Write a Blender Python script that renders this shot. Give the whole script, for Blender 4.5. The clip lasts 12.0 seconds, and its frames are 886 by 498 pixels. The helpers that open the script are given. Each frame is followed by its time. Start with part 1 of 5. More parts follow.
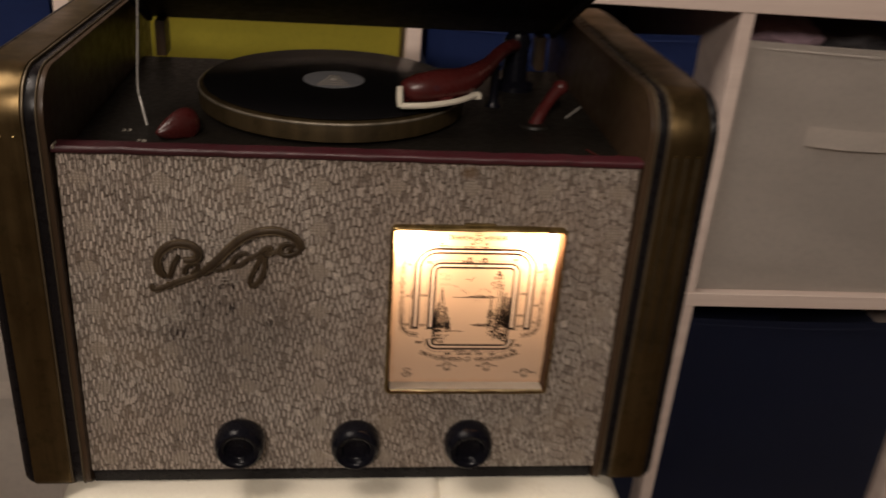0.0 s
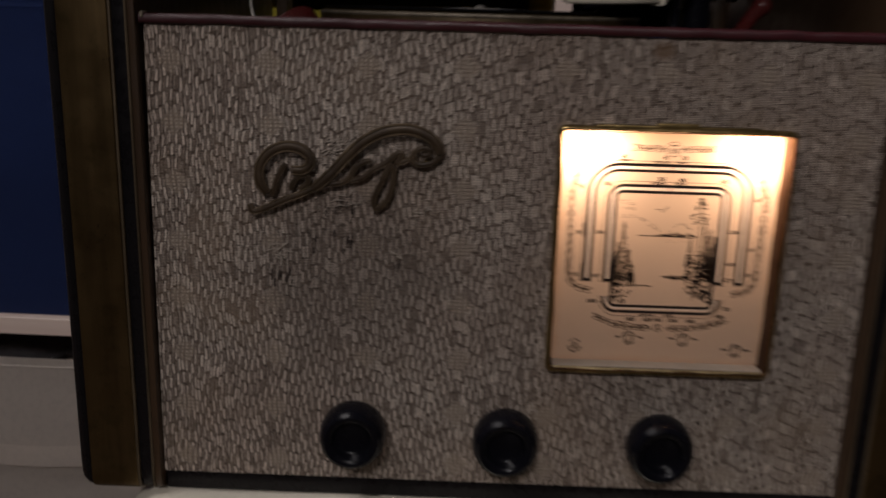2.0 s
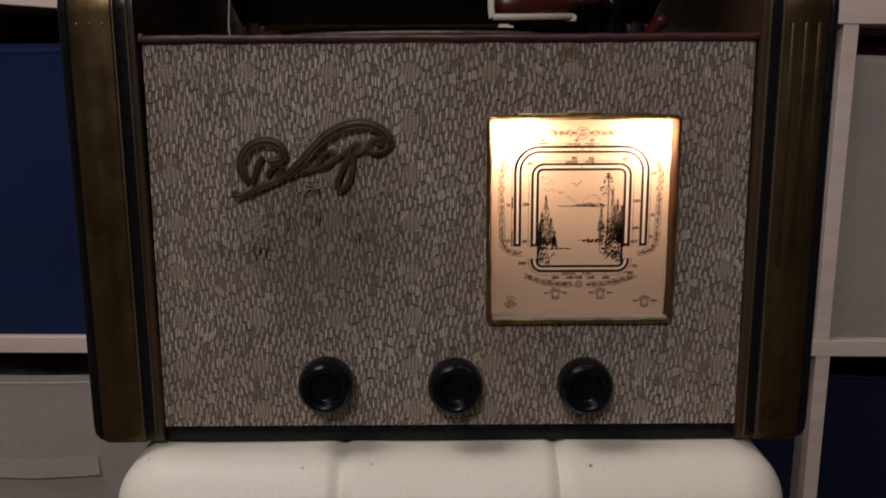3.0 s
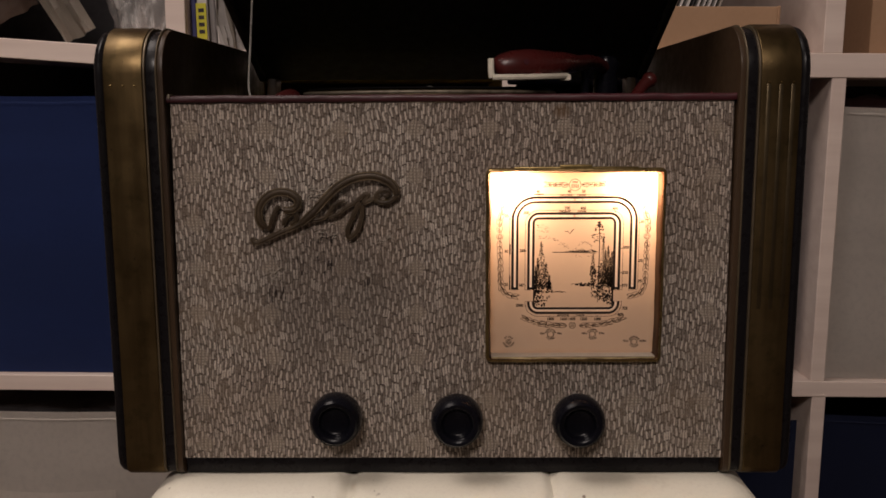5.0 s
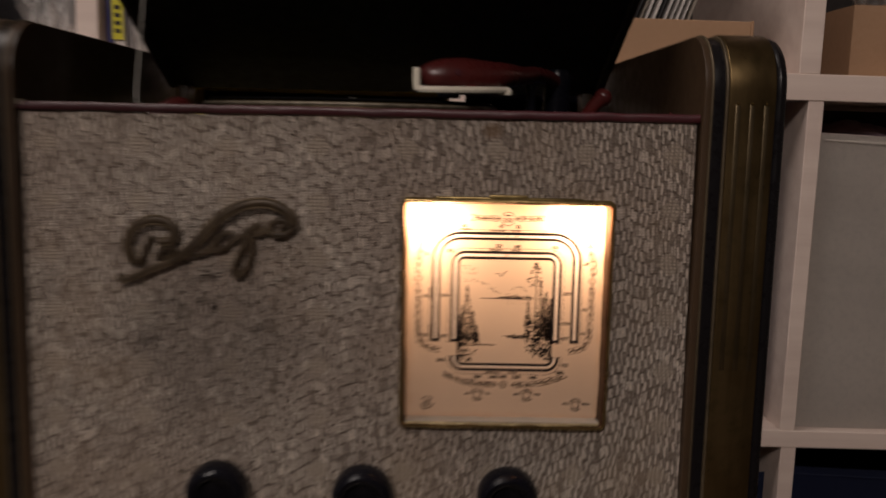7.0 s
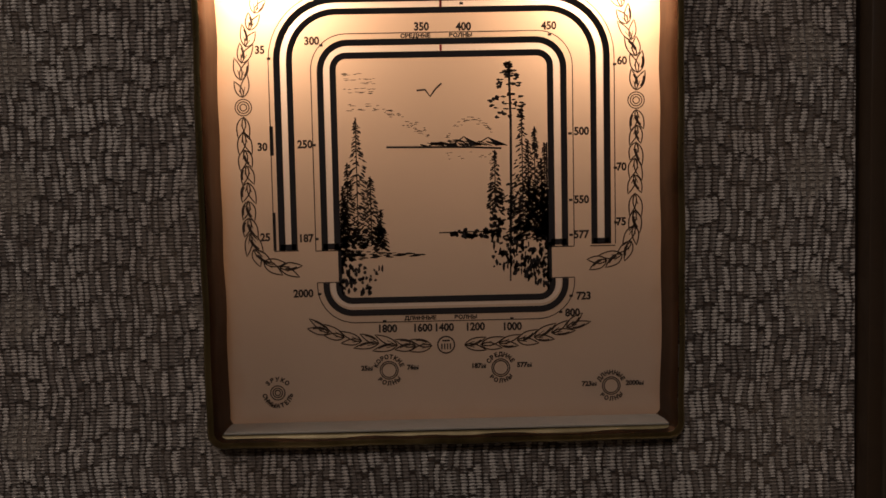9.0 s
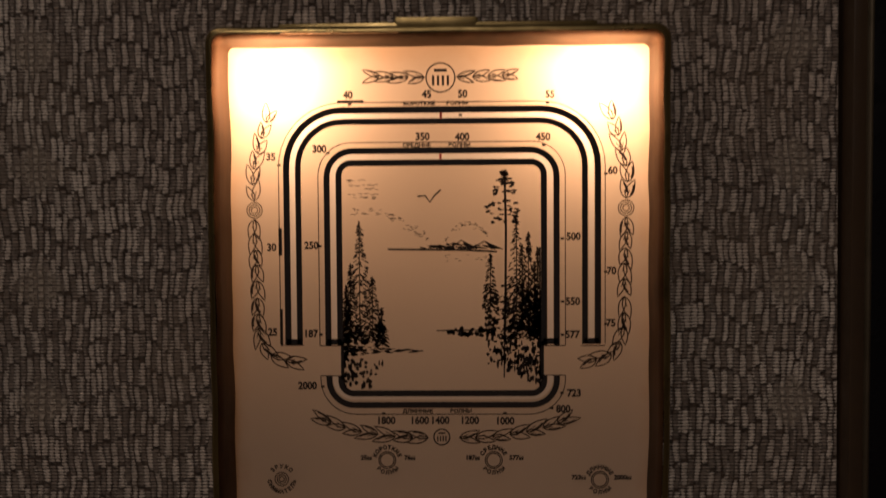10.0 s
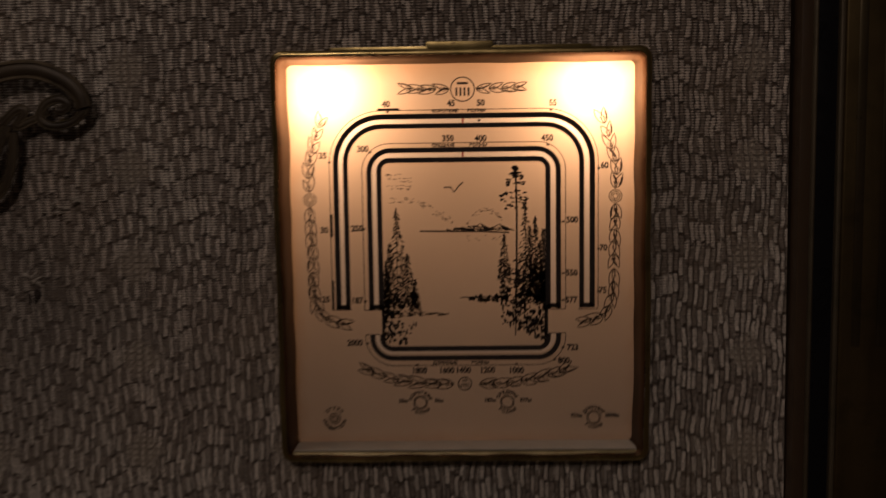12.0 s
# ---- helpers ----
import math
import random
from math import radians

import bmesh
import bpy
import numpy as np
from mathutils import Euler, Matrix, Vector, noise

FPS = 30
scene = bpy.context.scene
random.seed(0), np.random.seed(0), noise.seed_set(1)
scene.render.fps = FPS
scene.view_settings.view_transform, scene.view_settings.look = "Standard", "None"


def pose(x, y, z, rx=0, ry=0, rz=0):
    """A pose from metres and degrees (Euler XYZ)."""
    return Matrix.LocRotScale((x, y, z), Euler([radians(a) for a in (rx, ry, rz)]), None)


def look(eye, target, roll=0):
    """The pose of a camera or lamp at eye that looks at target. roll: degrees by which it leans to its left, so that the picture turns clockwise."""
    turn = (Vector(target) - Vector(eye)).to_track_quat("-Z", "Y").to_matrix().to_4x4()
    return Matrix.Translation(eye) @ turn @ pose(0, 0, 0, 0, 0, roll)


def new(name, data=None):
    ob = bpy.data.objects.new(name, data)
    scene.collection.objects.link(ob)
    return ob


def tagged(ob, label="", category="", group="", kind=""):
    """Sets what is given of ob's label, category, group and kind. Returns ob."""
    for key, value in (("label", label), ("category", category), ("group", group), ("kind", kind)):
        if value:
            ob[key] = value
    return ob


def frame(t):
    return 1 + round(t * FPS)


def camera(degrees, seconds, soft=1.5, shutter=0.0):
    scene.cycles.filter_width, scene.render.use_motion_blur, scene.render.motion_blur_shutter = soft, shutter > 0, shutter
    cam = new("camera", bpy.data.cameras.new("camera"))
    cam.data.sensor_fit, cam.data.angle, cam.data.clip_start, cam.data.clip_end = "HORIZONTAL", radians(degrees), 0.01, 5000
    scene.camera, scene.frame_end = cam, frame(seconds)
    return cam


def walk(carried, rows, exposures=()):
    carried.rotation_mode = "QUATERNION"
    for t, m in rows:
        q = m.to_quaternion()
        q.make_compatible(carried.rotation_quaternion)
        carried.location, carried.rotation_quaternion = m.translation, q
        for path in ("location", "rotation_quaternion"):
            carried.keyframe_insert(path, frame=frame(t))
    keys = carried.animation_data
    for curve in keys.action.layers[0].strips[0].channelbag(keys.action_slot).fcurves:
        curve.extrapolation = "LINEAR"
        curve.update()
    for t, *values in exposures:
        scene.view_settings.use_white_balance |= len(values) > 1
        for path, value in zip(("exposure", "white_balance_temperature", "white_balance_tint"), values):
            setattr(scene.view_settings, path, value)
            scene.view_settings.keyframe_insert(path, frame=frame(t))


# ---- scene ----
cam = camera(52.2, 12.0, soft=1.6, shutter=0.7)
PATH = [
    (0, (-0.009, -0.517, 0.897), (0.215, 1.274, 0.035), 4.1),
    (0.3, (-0.004, -0.4626, 0.8848), (0.1144, 1.327, 0.0018), 2.7),
    (0.5, (-0.019, -0.412, 0.875), (0.033, 1.396, 0.022), 0.5),
    (1, (-0.069, -0.298, 0.834), (-0.064, 1.421, -0.188), 0.5),
    (1.2, (-0.0486, -0.2942, 0.8056), (-0.1306, 1.432, -0.1996), 1.2),
    (1.5, (-0.052, -0.328, 0.734), (-0.127, 1.5, -0.073), 2.3),
    (2, (-0.022, -0.434, 0.717), (-0.065, 1.498, 0.202), 1.6),
    (2.5, (-0.009, -0.508, 0.693), (-0.028, 1.442, 0.252), 0),
    (3, (-0.005, -0.531, 0.695), (-0.001, 1.428, 0.291), -0.3),
    (3.2, (0.002, -0.538, 0.698), (-0.017, 1.425, 0.316), -0.1),
    (5, (0.001, -0.571, 0.704), (-0.021, 1.404, 0.391), -0.3),
    (5.5, (0.001, -0.573, 0.707), (-0.029, 1.404, 0.401), 0),
    (6, (0.003, -0.574, 0.705), (-0.03, 1.401, 0.395), -0.2),
    (6.5, (0.006, -0.563, 0.705), (-0.025, 1.411, 0.385), 0.6),
    (6.8, (0.0148, -0.5214, 0.7114), (0.0356, 1.454, 0.3944), 1),
    (7, (0.036, -0.477, 0.706), (0.07, 1.502, 0.422), 1.2),
    (7.2, (0.0535, -0.4175, 0.6985), (0.1025, 1.559, 0.4025), 1.3),
    (7.4, (0.067, -0.348, 0.677), (0.149, 1.63, 0.389), 0.9),
    (7.5, (0.058, -0.314, 0.662), (0.201, 1.657, 0.353), 0.8),
    (7.7, (0.038, -0.255, 0.63), (0.333, 1.708, 0.38), -0.4),
    (9.3, (0.079, -0.214, 0.6), (0.073, 1.782, 0.467), -1),
    (9.5, (0.078, -0.216, 0.606), (0.074, 1.778, 0.46), -0.6),
    (10, (0.085, -0.225, 0.62), (0.036, 1.773, 0.536), -0.4),
    (10.5, (0.083, -0.23, 0.626), (0.037, 1.766, 0.515), -0.5),
    (11, (0.083, -0.239, 0.626), (0.034, 1.757, 0.514), -0.7),
    (11.5, (0.084, -0.249, 0.632), (0.054, 1.746, 0.489), -0.4),
    (12, (0.079, -0.275, 0.631), (0.032, 1.716, 0.444), -0.8),
]
EXPOSURES = [(0, 0.30, 6950, 10), (0.5, 0.02, 6750, 10), (0.7, -0.05, 6650, 10), (1.0, -0.42, 6350, 10), (1.5, -0.55, 6250, 10), (2.0, -0.55, 6000, 10), (2.5, -0.35, 5800, 10), (3.0, -0.2, 6000, 10), (5.0, 0.0, 6600, 13), (6.5, 0.0, 6600, 12), (7.0, -0.12, 6550, 12), (7.5, -0.42, 6450, 10), (7.7, -0.72, 6500, 10), (9.3, -1.25, 6150, 10), (9.6, -1.32, 6300, 10), (10.0, -1.48, 6900, 14), (10.5, -1.6, 7150, 16), (11.0, -1.65, 7100, 16), (12.0, -1.75, 7000, 15)]
walk(cam, [(t, look(eye, target, roll)) for t, eye, target, roll in PATH], EXPOSURES)

# ---- world, lamps ----
world = bpy.data.worlds.new("night_room")
scene.world = world
world.use_nodes = True
world.node_tree.nodes["Background"].inputs[0].default_value = (0.010, 0.009, 0.010, 1)
world.node_tree.nodes["Background"].inputs[1].default_value = 0.5


def lamp(name, kind, m, watts, colour, size):
    data = bpy.data.lights.new(name, kind)
    data.energy, data.color = watts, colour
    if kind == "AREA":
        data.shape, data.size = "DISK", size
    else:
        data.shadow_soft_size = size
    ob = new(name, data)
    ob.matrix_world = m
    return ob


ROOM_WHITE = (1.0, 0.885, 0.81)
# unseen: one placed from the left post's highlight, one added to light the front
UNSEEN_LAMPS = [((-0.72, -0.14, 2.20), 16.0, 0.90, (-0.3, 0.0, 0.5)), ((-0.30, -2.05, 2.05), 28.0, 0.50, (0.0, 0.0, 0.62))]
for spot, watts, size, target in UNSEEN_LAMPS:
    lamp("unseen_lamp_light", "AREA", look(spot, target), watts, ROOM_WHITE, size)
BULBS = [(0.0365, 0.0188, 0.6543), (0.1190, 0.0188, 0.6543)]
for spot in BULBS:
    lamp("dial_bulb_light", "POINT", pose(*spot), 0.46, (1.0, 0.57, 0.32), 0.003)


# ---- materials ----
UNIT = 0.0001462  # grid of the dial print


class Nodes:
    """Small helper for writing node materials as expressions."""

    def __init__(self, name):
        self.mat = bpy.data.materials.new(name)
        self.mat.use_nodes = True
        self.tree = self.mat.node_tree
        self.bsdf = self.tree.nodes["Principled BSDF"]
        self.out = self.tree.nodes["Material Output"]

    def node(self, kind):
        return self.tree.nodes.new(kind)

    def put(self, socket, value):
        if hasattr(value, "is_output"):
            self.tree.links.new(value, socket)
        else:
            socket.default_value = value

    def math(self, op, a, b=0.0, c=0.0):
        n = self.node("ShaderNodeMath")
        n.operation = op
        for socket, value in zip(n.inputs, (a, b, c)):
            self.put(socket, value)
        return n.outputs[0]

    def coords(self):
        return self.node("ShaderNodeTexCoord").outputs["Object"]

    def xyz(self, vector):
        n = self.node("ShaderNodeSeparateXYZ")
        self.put(n.inputs[0], vector)
        return n.outputs

    def vec(self, x, y, z=0.0):
        n = self.node("ShaderNodeCombineXYZ")
        for socket, value in zip(n.inputs, (x, y, z)):
            self.put(socket, value)
        return n.outputs[0]

    def noise(self, vector, scale, detail=3.0, rough=0.55):
        n = self.node("ShaderNodeTexNoise")
        self.put(n.inputs["Vector"], vector)
        n.inputs["Scale"].default_value, n.inputs["Detail"].default_value, n.inputs["Roughness"].default_value = scale, detail, rough
        return n.outputs["Fac"]

    def white(self, vector):
        n = self.node("ShaderNodeTexWhiteNoise")
        n.noise_dimensions = "2D"
        self.put(n.inputs["Vector"], vector)
        return n.outputs["Value"]

    def span(self, value, a, b, lo=0.0, hi=1.0, smooth=True):
        n = self.node("ShaderNodeMapRange")
        n.interpolation_type = "SMOOTHSTEP" if smooth else "LINEAR"
        for socket, v in zip(n.inputs, (value, a, b, lo, hi)):
            self.put(socket, v)
        return n.outputs[0]

    def scaled(self, vector, s):
        n = self.node("ShaderNodeMapping")
        self.put(n.inputs["Vector"], vector)
        n.inputs["Scale"].default_value = s
        return n.outputs[0]

    def mix(self, fac, a, b):
        n = self.node("ShaderNodeMix")
        n.data_type = "RGBA"
        self.put(n.inputs["Factor"], fac)
        for socket, value in ((n.inputs[6], a), (n.inputs[7], b)):
            self.put(socket, value if hasattr(value, "is_output") else (*value, 1))
        return n.outputs[2]

    def bump(self, height, strength, distance):
        n = self.node("ShaderNodeBump")
        n.inputs["Strength"].default_value, n.inputs["Distance"].default_value = strength, distance
        self.put(n.inputs["Height"], height)
        self.put(self.bsdf.inputs["Normal"], n.outputs[0])

    def set(self, **values):
        for key, value in values.items():
            name = {"colour": "Base Color", "rough": "Roughness", "metal": "Metallic", "coat": "Coat Weight", "ior": "IOR",
                    "sheen": "Sheen Weight", "glow": "Emission Color", "glow_strength": "Emission Strength",
                    "transmission": "Transmission Weight", "specular": "Specular IOR Level", "alpha": "Alpha"}[key]
            if isinstance(value, tuple):
                value = (*value, 1)
            self.put(self.bsdf.inputs[name], value)
        return self


def surface(name, colour, rough=0.5, metal=0.0, vary=0.25, grain=60.0, bump=0.15, depth=0.0005, stain=4.0, tint=None, **more):
    """A worn plain surface: colour with broad stains and fine grain, uneven gloss and light relief."""
    n = Nodes(name)
    c = n.coords()
    broad, fine = n.noise(c, stain, 4.0), n.noise(c, grain, 5.0, 0.65)
    dark = tuple(v * (1 - vary) for v in colour)
    light = tint or tuple(min(1.0, v * (1 + vary)) for v in colour)
    col = n.mix(n.span(broad, 0.3, 0.7), dark, light)
    col = n.mix(n.span(fine, 0.45, 0.75, 0.0, 0.45), col, tuple(v * (1 - 1.4 * vary) for v in colour))
    n.set(colour=col, rough=n.span(fine, 0.3, 0.7, max(0.05, rough - 0.08), min(1.0, rough + 0.10)), metal=metal, **more)
    n.bump(fine, bump, depth)
    return n.mat


def speaker_cloth():
    """Woven cloth: pale upright floats stepping in chevrons over dark yarn, short weft stitches between them, and small checked lozenges in a lattice."""
    n = Nodes("speaker_cloth")
    c = n.coords()
    x, _, z = n.xyz(c)
    cell_x, cell_z = 0.0470, 0.0295
    warp = n.math("MULTIPLY", n.math("SUBTRACT", n.noise(c, 34.0, 2.0), 0.5), 0.0062)
    warp2 = n.math("MULTIPLY", n.math("SUBTRACT", n.noise(c, 260.0, 2.0), 0.5), 0.0011)
    xw = n.math("ADD", n.math("ADD", x, warp), warp2)
    pitch_w = 0.00082
    weft = n.math("DIVIDE", n.math("ADD", z, n.math("MULTIPLY", warp2, 0.5)), pitch_w)
    wrow, wf = n.math("FLOOR", weft), n.math("FRACT", weft)
    ribs = n.span(n.math("ABSOLUTE", n.math("SUBTRACT", wf, 0.5)), 0.16, 0.40, 1.0, 0.0)
    comb = n.math("MULTIPLY", n.math("SUBTRACT", ribs, 0.6), 0.24)
    masks, stitches = [], None
    # pitch, length, widths from and to, share of the length from and spread, shift, least brightness
    for pitch, length, thin, wide, lo, hi, shift, low in ((0.00162, 0.0066, 0.66, 0.86, 0.86, 0.14, 0.0, 0.66), (0.0023, 0.0085, 0.12, 0.30, 0.45, 0.55, 0.01955, 0.10)):
        u = n.math("DIVIDE", n.math("ADD", xw, shift + 1.0), pitch)
        col, fu = n.math("FLOOR", u), n.math("FRACT", u)
        h = n.white(n.vec(n.math("MULTIPLY", col, 7.317), 3.1 + shift))
        chevron = n.math("ABSOLUTE", n.math("SUBTRACT", n.math("FRACT", n.math("DIVIDE", n.math("MULTIPLY", col, pitch), cell_x * 0.5)), 0.5))
        v = n.math("ADD", n.math("DIVIDE", n.math("ADD", z, n.math("MULTIPLY", n.noise(n.vec(n.math("MULTIPLY", col, 0.37), n.math("MULTIPLY", z, 60.0)), 1.0, 1.0), 0.0028)), length), n.math("ADD", n.math("MULTIPLY", h, 0.30 if shift == 0.0 else 7.0), n.math("MULTIPLY", chevron, 2.2)))
        row, fv = n.math("FLOOR", v), n.math("FRACT", v)
        r = n.white(n.vec(n.math("MULTIPLY", col, 3.71), n.math("MULTIPLY", row, 5.13)))
        r2 = n.white(n.vec(n.math("MULTIPLY", row, 9.3), n.math("MULTIPLY", col, 2.9)))
        r3 = n.white(n.vec(n.math("MULTIPLY", row, 1.37), n.math("MULTIPLY", col, 6.1)))
        mid = n.math("ABSOLUTE", n.math("SUBTRACT", n.math("ADD", fu, n.math("MULTIPLY", n.math("SUBTRACT", r2, 0.5), 0.22)), 0.5))
        share = n.math("ADD", n.math("MULTIPLY", r, hi), lo)
        end = n.math("ABSOLUTE", n.math("SUBTRACT", n.math("MULTIPLY", n.math("DIVIDE", fv, share), 2.0), 1.0))
        taper = n.math("SUBTRACT", 1.0, n.math("MULTIPLY", n.math("POWER", end, 6.0), 0.35))
        half = n.math("ADD", n.math("MULTIPLY", n.span(r3, 0.0, 1.0, thin / 2, wide / 2, False), taper), comb)
        across = n.span(n.math("SUBTRACT", mid, half), -0.06, 0.06, 1.0, 0.0)
        along = n.math("MULTIPLY", n.span(fv, 0.0, 0.07), n.span(n.math("SUBTRACT", fv, share), -0.05, 0.03, 1.0, 0.0))
        bright = n.span(n.white(n.vec(n.math("MULTIPLY", row, 4.37), n.math("MULTIPLY", col, 2.71))), 0.0, 0.62, low, 1.0, False)
        if shift == 0.0:
            # pale and brown floats take turns, with a slip here and there
            turn = n.math("FLOORED_MODULO", n.math("ADD", col, row), 2.0)
            slip = n.math("GREATER_THAN", n.white(n.vec(n.math("MULTIPLY", row, 8.31), n.math("MULTIPLY", col, 5.77))), 0.93)
            bright = n.math("MULTIPLY", bright, n.span(n.math("ABSOLUTE", n.math("SUBTRACT", turn, slip)), 0.0, 1.0, 0.22, 1.0, False))
        masks.append(n.math("MULTIPLY", n.math("MULTIPLY", across, along), bright))
        if shift == 0.0:
            # short stitches of the weft, some columns lighter than others
            q = n.white(n.vec(n.math("MULTIPLY", col, 1.93), n.math("MULTIPLY", wrow, 2.77)))
            stitches = n.math("MULTIPLY", n.math("MULTIPLY", n.span(q, 0.22, 0.95, 0.0, 1.0, False), ribs), n.span(n.math("ABSOLUTE", n.math("SUBTRACT", fu, 0.5)), 0.30, 0.48, 1.0, 0.0))
    floats = n.math("MAXIMUM", masks[0], n.math("MULTIPLY", masks[1], 0.75))
    # checked lozenges
    lx = n.math("ABSOLUTE", n.math("SUBTRACT", n.math("FRACT", n.math("DIVIDE", n.math("ADD", x, 0.5159), cell_x)), 0.5))
    lz = n.math("ABSOLUTE", n.math("SUBTRACT", n.math("FRACT", n.math("DIVIDE", n.math("SUBTRACT", z, 0.02610), cell_z)), 0.5))
    reach = n.math("ADD", n.math("MULTIPLY", lx, cell_x), n.math("MULTIPLY", lz, cell_z))
    lozenge = n.span(n.math("ADD", reach, n.math("MULTIPLY", warp2, 2.5)), 0.0050, 0.0086, 0.85, 0.0)
    check = n.math("MULTIPLY", n.span(n.math("SINE", n.math("MULTIPLY", xw, 2 * math.pi / 0.0023)), -0.35, 0.25),
                   n.span(n.math("SINE", n.math("MULTIPLY", z, 2 * math.pi / 0.0019)), -0.75, -0.1))
    weave = n.math("ADD", n.math("MULTIPLY", floats, n.math("SUBTRACT", 1.0, lozenge)), n.math("MULTIPLY", n.math("ADD", n.math("MULTIPLY", check, 0.50), 0.32), lozenge))
    soil = n.noise(c, 11.0, 4.0)
    fuzz = n.noise(c, 900.0, 3.0)
    weave = n.math("MULTIPLY", weave, n.span(fuzz, 0.3, 0.65, 0.76, 1.0))
    yarn = n.mix(n.span(fuzz, 0.3, 0.7), (0.026, 0.016, 0.011), (0.100, 0.064, 0.043))
    yarn = n.mix(n.math("MULTIPLY", stitches, 0.75), yarn, (0.40, 0.305, 0.24))
    pale = n.mix(n.span(soil, 0.35, 0.65), (0.82, 0.675, 0.565), (0.97, 0.85, 0.73))
    pale = n.mix(n.math("MULTIPLY", n.math("SUBTRACT", 1.0, ribs), 0.50), pale, (0.17, 0.13, 0.105))
    pale = n.mix(n.math("MULTIPLY", lozenge, 0.55), pale, (0.66, 0.54, 0.40))
    colour = n.mix(weave, yarn, pale)
    colour = n.mix(n.span(n.noise(c, 6.0, 5.0), 0.55, 0.75, 0.0, 0.20), colour, (0.12, 0.086, 0.062))
    colour = n.mix(n.span(n.noise(c, 17.0, 4.0), 0.50, 0.72, 0.0, 0.26), colour, (0.32, 0.225, 0.14))
    # an old spill below the ornament and a small rust spot near the top, with ragged edges
    for sx, sz, rx, rz, tint, deep in ((-0.082, 0.583, 0.060, 0.052, (0.085, 0.065, 0.052), 0.40), (0.069, 0.7005, 0.006, 0.006, (0.16, 0.085, 0.035), 0.75)):
        dx, dz = n.math("DIVIDE", n.math("SUBTRACT", x, sx), rx), n.math("DIVIDE", n.math("SUBTRACT", z, sz), rz)
        away = n.math("ADD", n.math("SQRT", n.math("ADD", n.math("MULTIPLY", dx, dx), n.math("MULTIPLY", dz, dz))), n.math("MULTIPLY", n.math("SUBTRACT", n.noise(c, 28.0, 4.0), 0.5), 1.5))
        colour = n.mix(n.span(away, 0.35, 1.15, deep, 0.0), colour, tint)
    n.set(colour=colour, rough=0.85, sheen=0.15)
    n.bump(n.math("ADD", n.math("MULTIPLY", weave, 1.0), n.math("MULTIPLY", stitches, 0.35)), 1.0, 0.0012)
    return n.mat


def dial_sheet():
    """Milky printed dial sheet that passes light from behind."""
    n = Nodes("dial_sheet")
    c = n.coords()
    tone = n.mix(n.span(n.noise(c, 25.0, 4.0), 0.35, 0.7), (0.80, 0.74, 0.66), (0.86, 0.80, 0.73))
    x, _, z = n.xyz(c)
    # browned margin of the old card
    inset = n.math("MINIMUM", n.math("MINIMUM", n.math("SUBTRACT", x, 0.0236), n.math("SUBTRACT", 0.1345, x)), n.math("MINIMUM", n.math("SUBTRACT", z, 0.541), n.math("SUBTRACT", 0.6625, z)))
    inset = n.math("ADD", inset, n.math("MULTIPLY", n.math("SUBTRACT", n.noise(c, 130.0, 4.0), 0.5), 0.006))
    tone = n.mix(n.span(inset, 0.0005, 0.0065, 0.75, 0.0), tone, (0.58, 0.34, 0.15))
    # unprinted strips between the scale lines, whiter than the tinted ground
    a, b = n.math("ADD", n.math("DIVIDE", n.math("SUBTRACT", x, 0.0312), UNIT), 467.0), n.math("SUBTRACT", 389.0, n.math("DIVIDE", n.math("SUBTRACT", z, 0.6204), UNIT))
    white = None
    for x0, x1, y0, y1, r, w, sgn, stop in ((533.7, 1054.3, 226, 1600, 88, 4.8, 1, 616), (604.5, 983.0, 297, 1600, 34, 5.0, 1, 616), (605.5, 983.0, -900, 718, 33, 4.6, -1, 680)):
        qx = n.math("SUBTRACT", n.math("ABSOLUTE", n.math("SUBTRACT", a, (x0 + x1) / 2)), (x1 - x0) / 2 - r)
        qy = n.math("SUBTRACT", n.math("ABSOLUTE", n.math("SUBTRACT", b, (y0 + y1) / 2)), (y1 - y0) / 2 - r)
        px, py = n.math("MAXIMUM", qx, 0.0), n.math("MAXIMUM", qy, 0.0)
        far = n.math("ADD", n.math("SQRT", n.math("ADD", n.math("MULTIPLY", px, px), n.math("MULTIPLY", py, py))), n.math("MINIMUM", n.math("MAXIMUM", qx, qy), 0.0))
        band = n.math("MULTIPLY", n.math("LESS_THAN", n.math("ABSOLUTE", n.math("SUBTRACT", far, r)), w), n.math("LESS_THAN" if sgn > 0 else "GREATER_THAN", b, stop))
        white = band if white is None else n.math("MAXIMUM", white, band)
    n.set(colour=n.mix(0.82, tone, n.mix(white, (0.36, 0.33, 0.29), (0.52, 0.49, 0.46))), rough=0.35, specular=0.25)
    tr = n.node("ShaderNodeBsdfTranslucent")
    n.put(tr.inputs[0], n.mix(white, n.mix(0.6, tone, (0.86, 0.72, 0.57)), (0.98, 0.96, 0.93)))
    mx = n.node("ShaderNodeMixShader")
    mx.inputs[0].default_value = 0.5
    n.put(mx.inputs[1], n.bsdf.outputs[0])
    n.put(mx.inputs[2], tr.outputs[0])
    n.put(n.out.inputs[0], mx.outputs[0])
    return n.mat


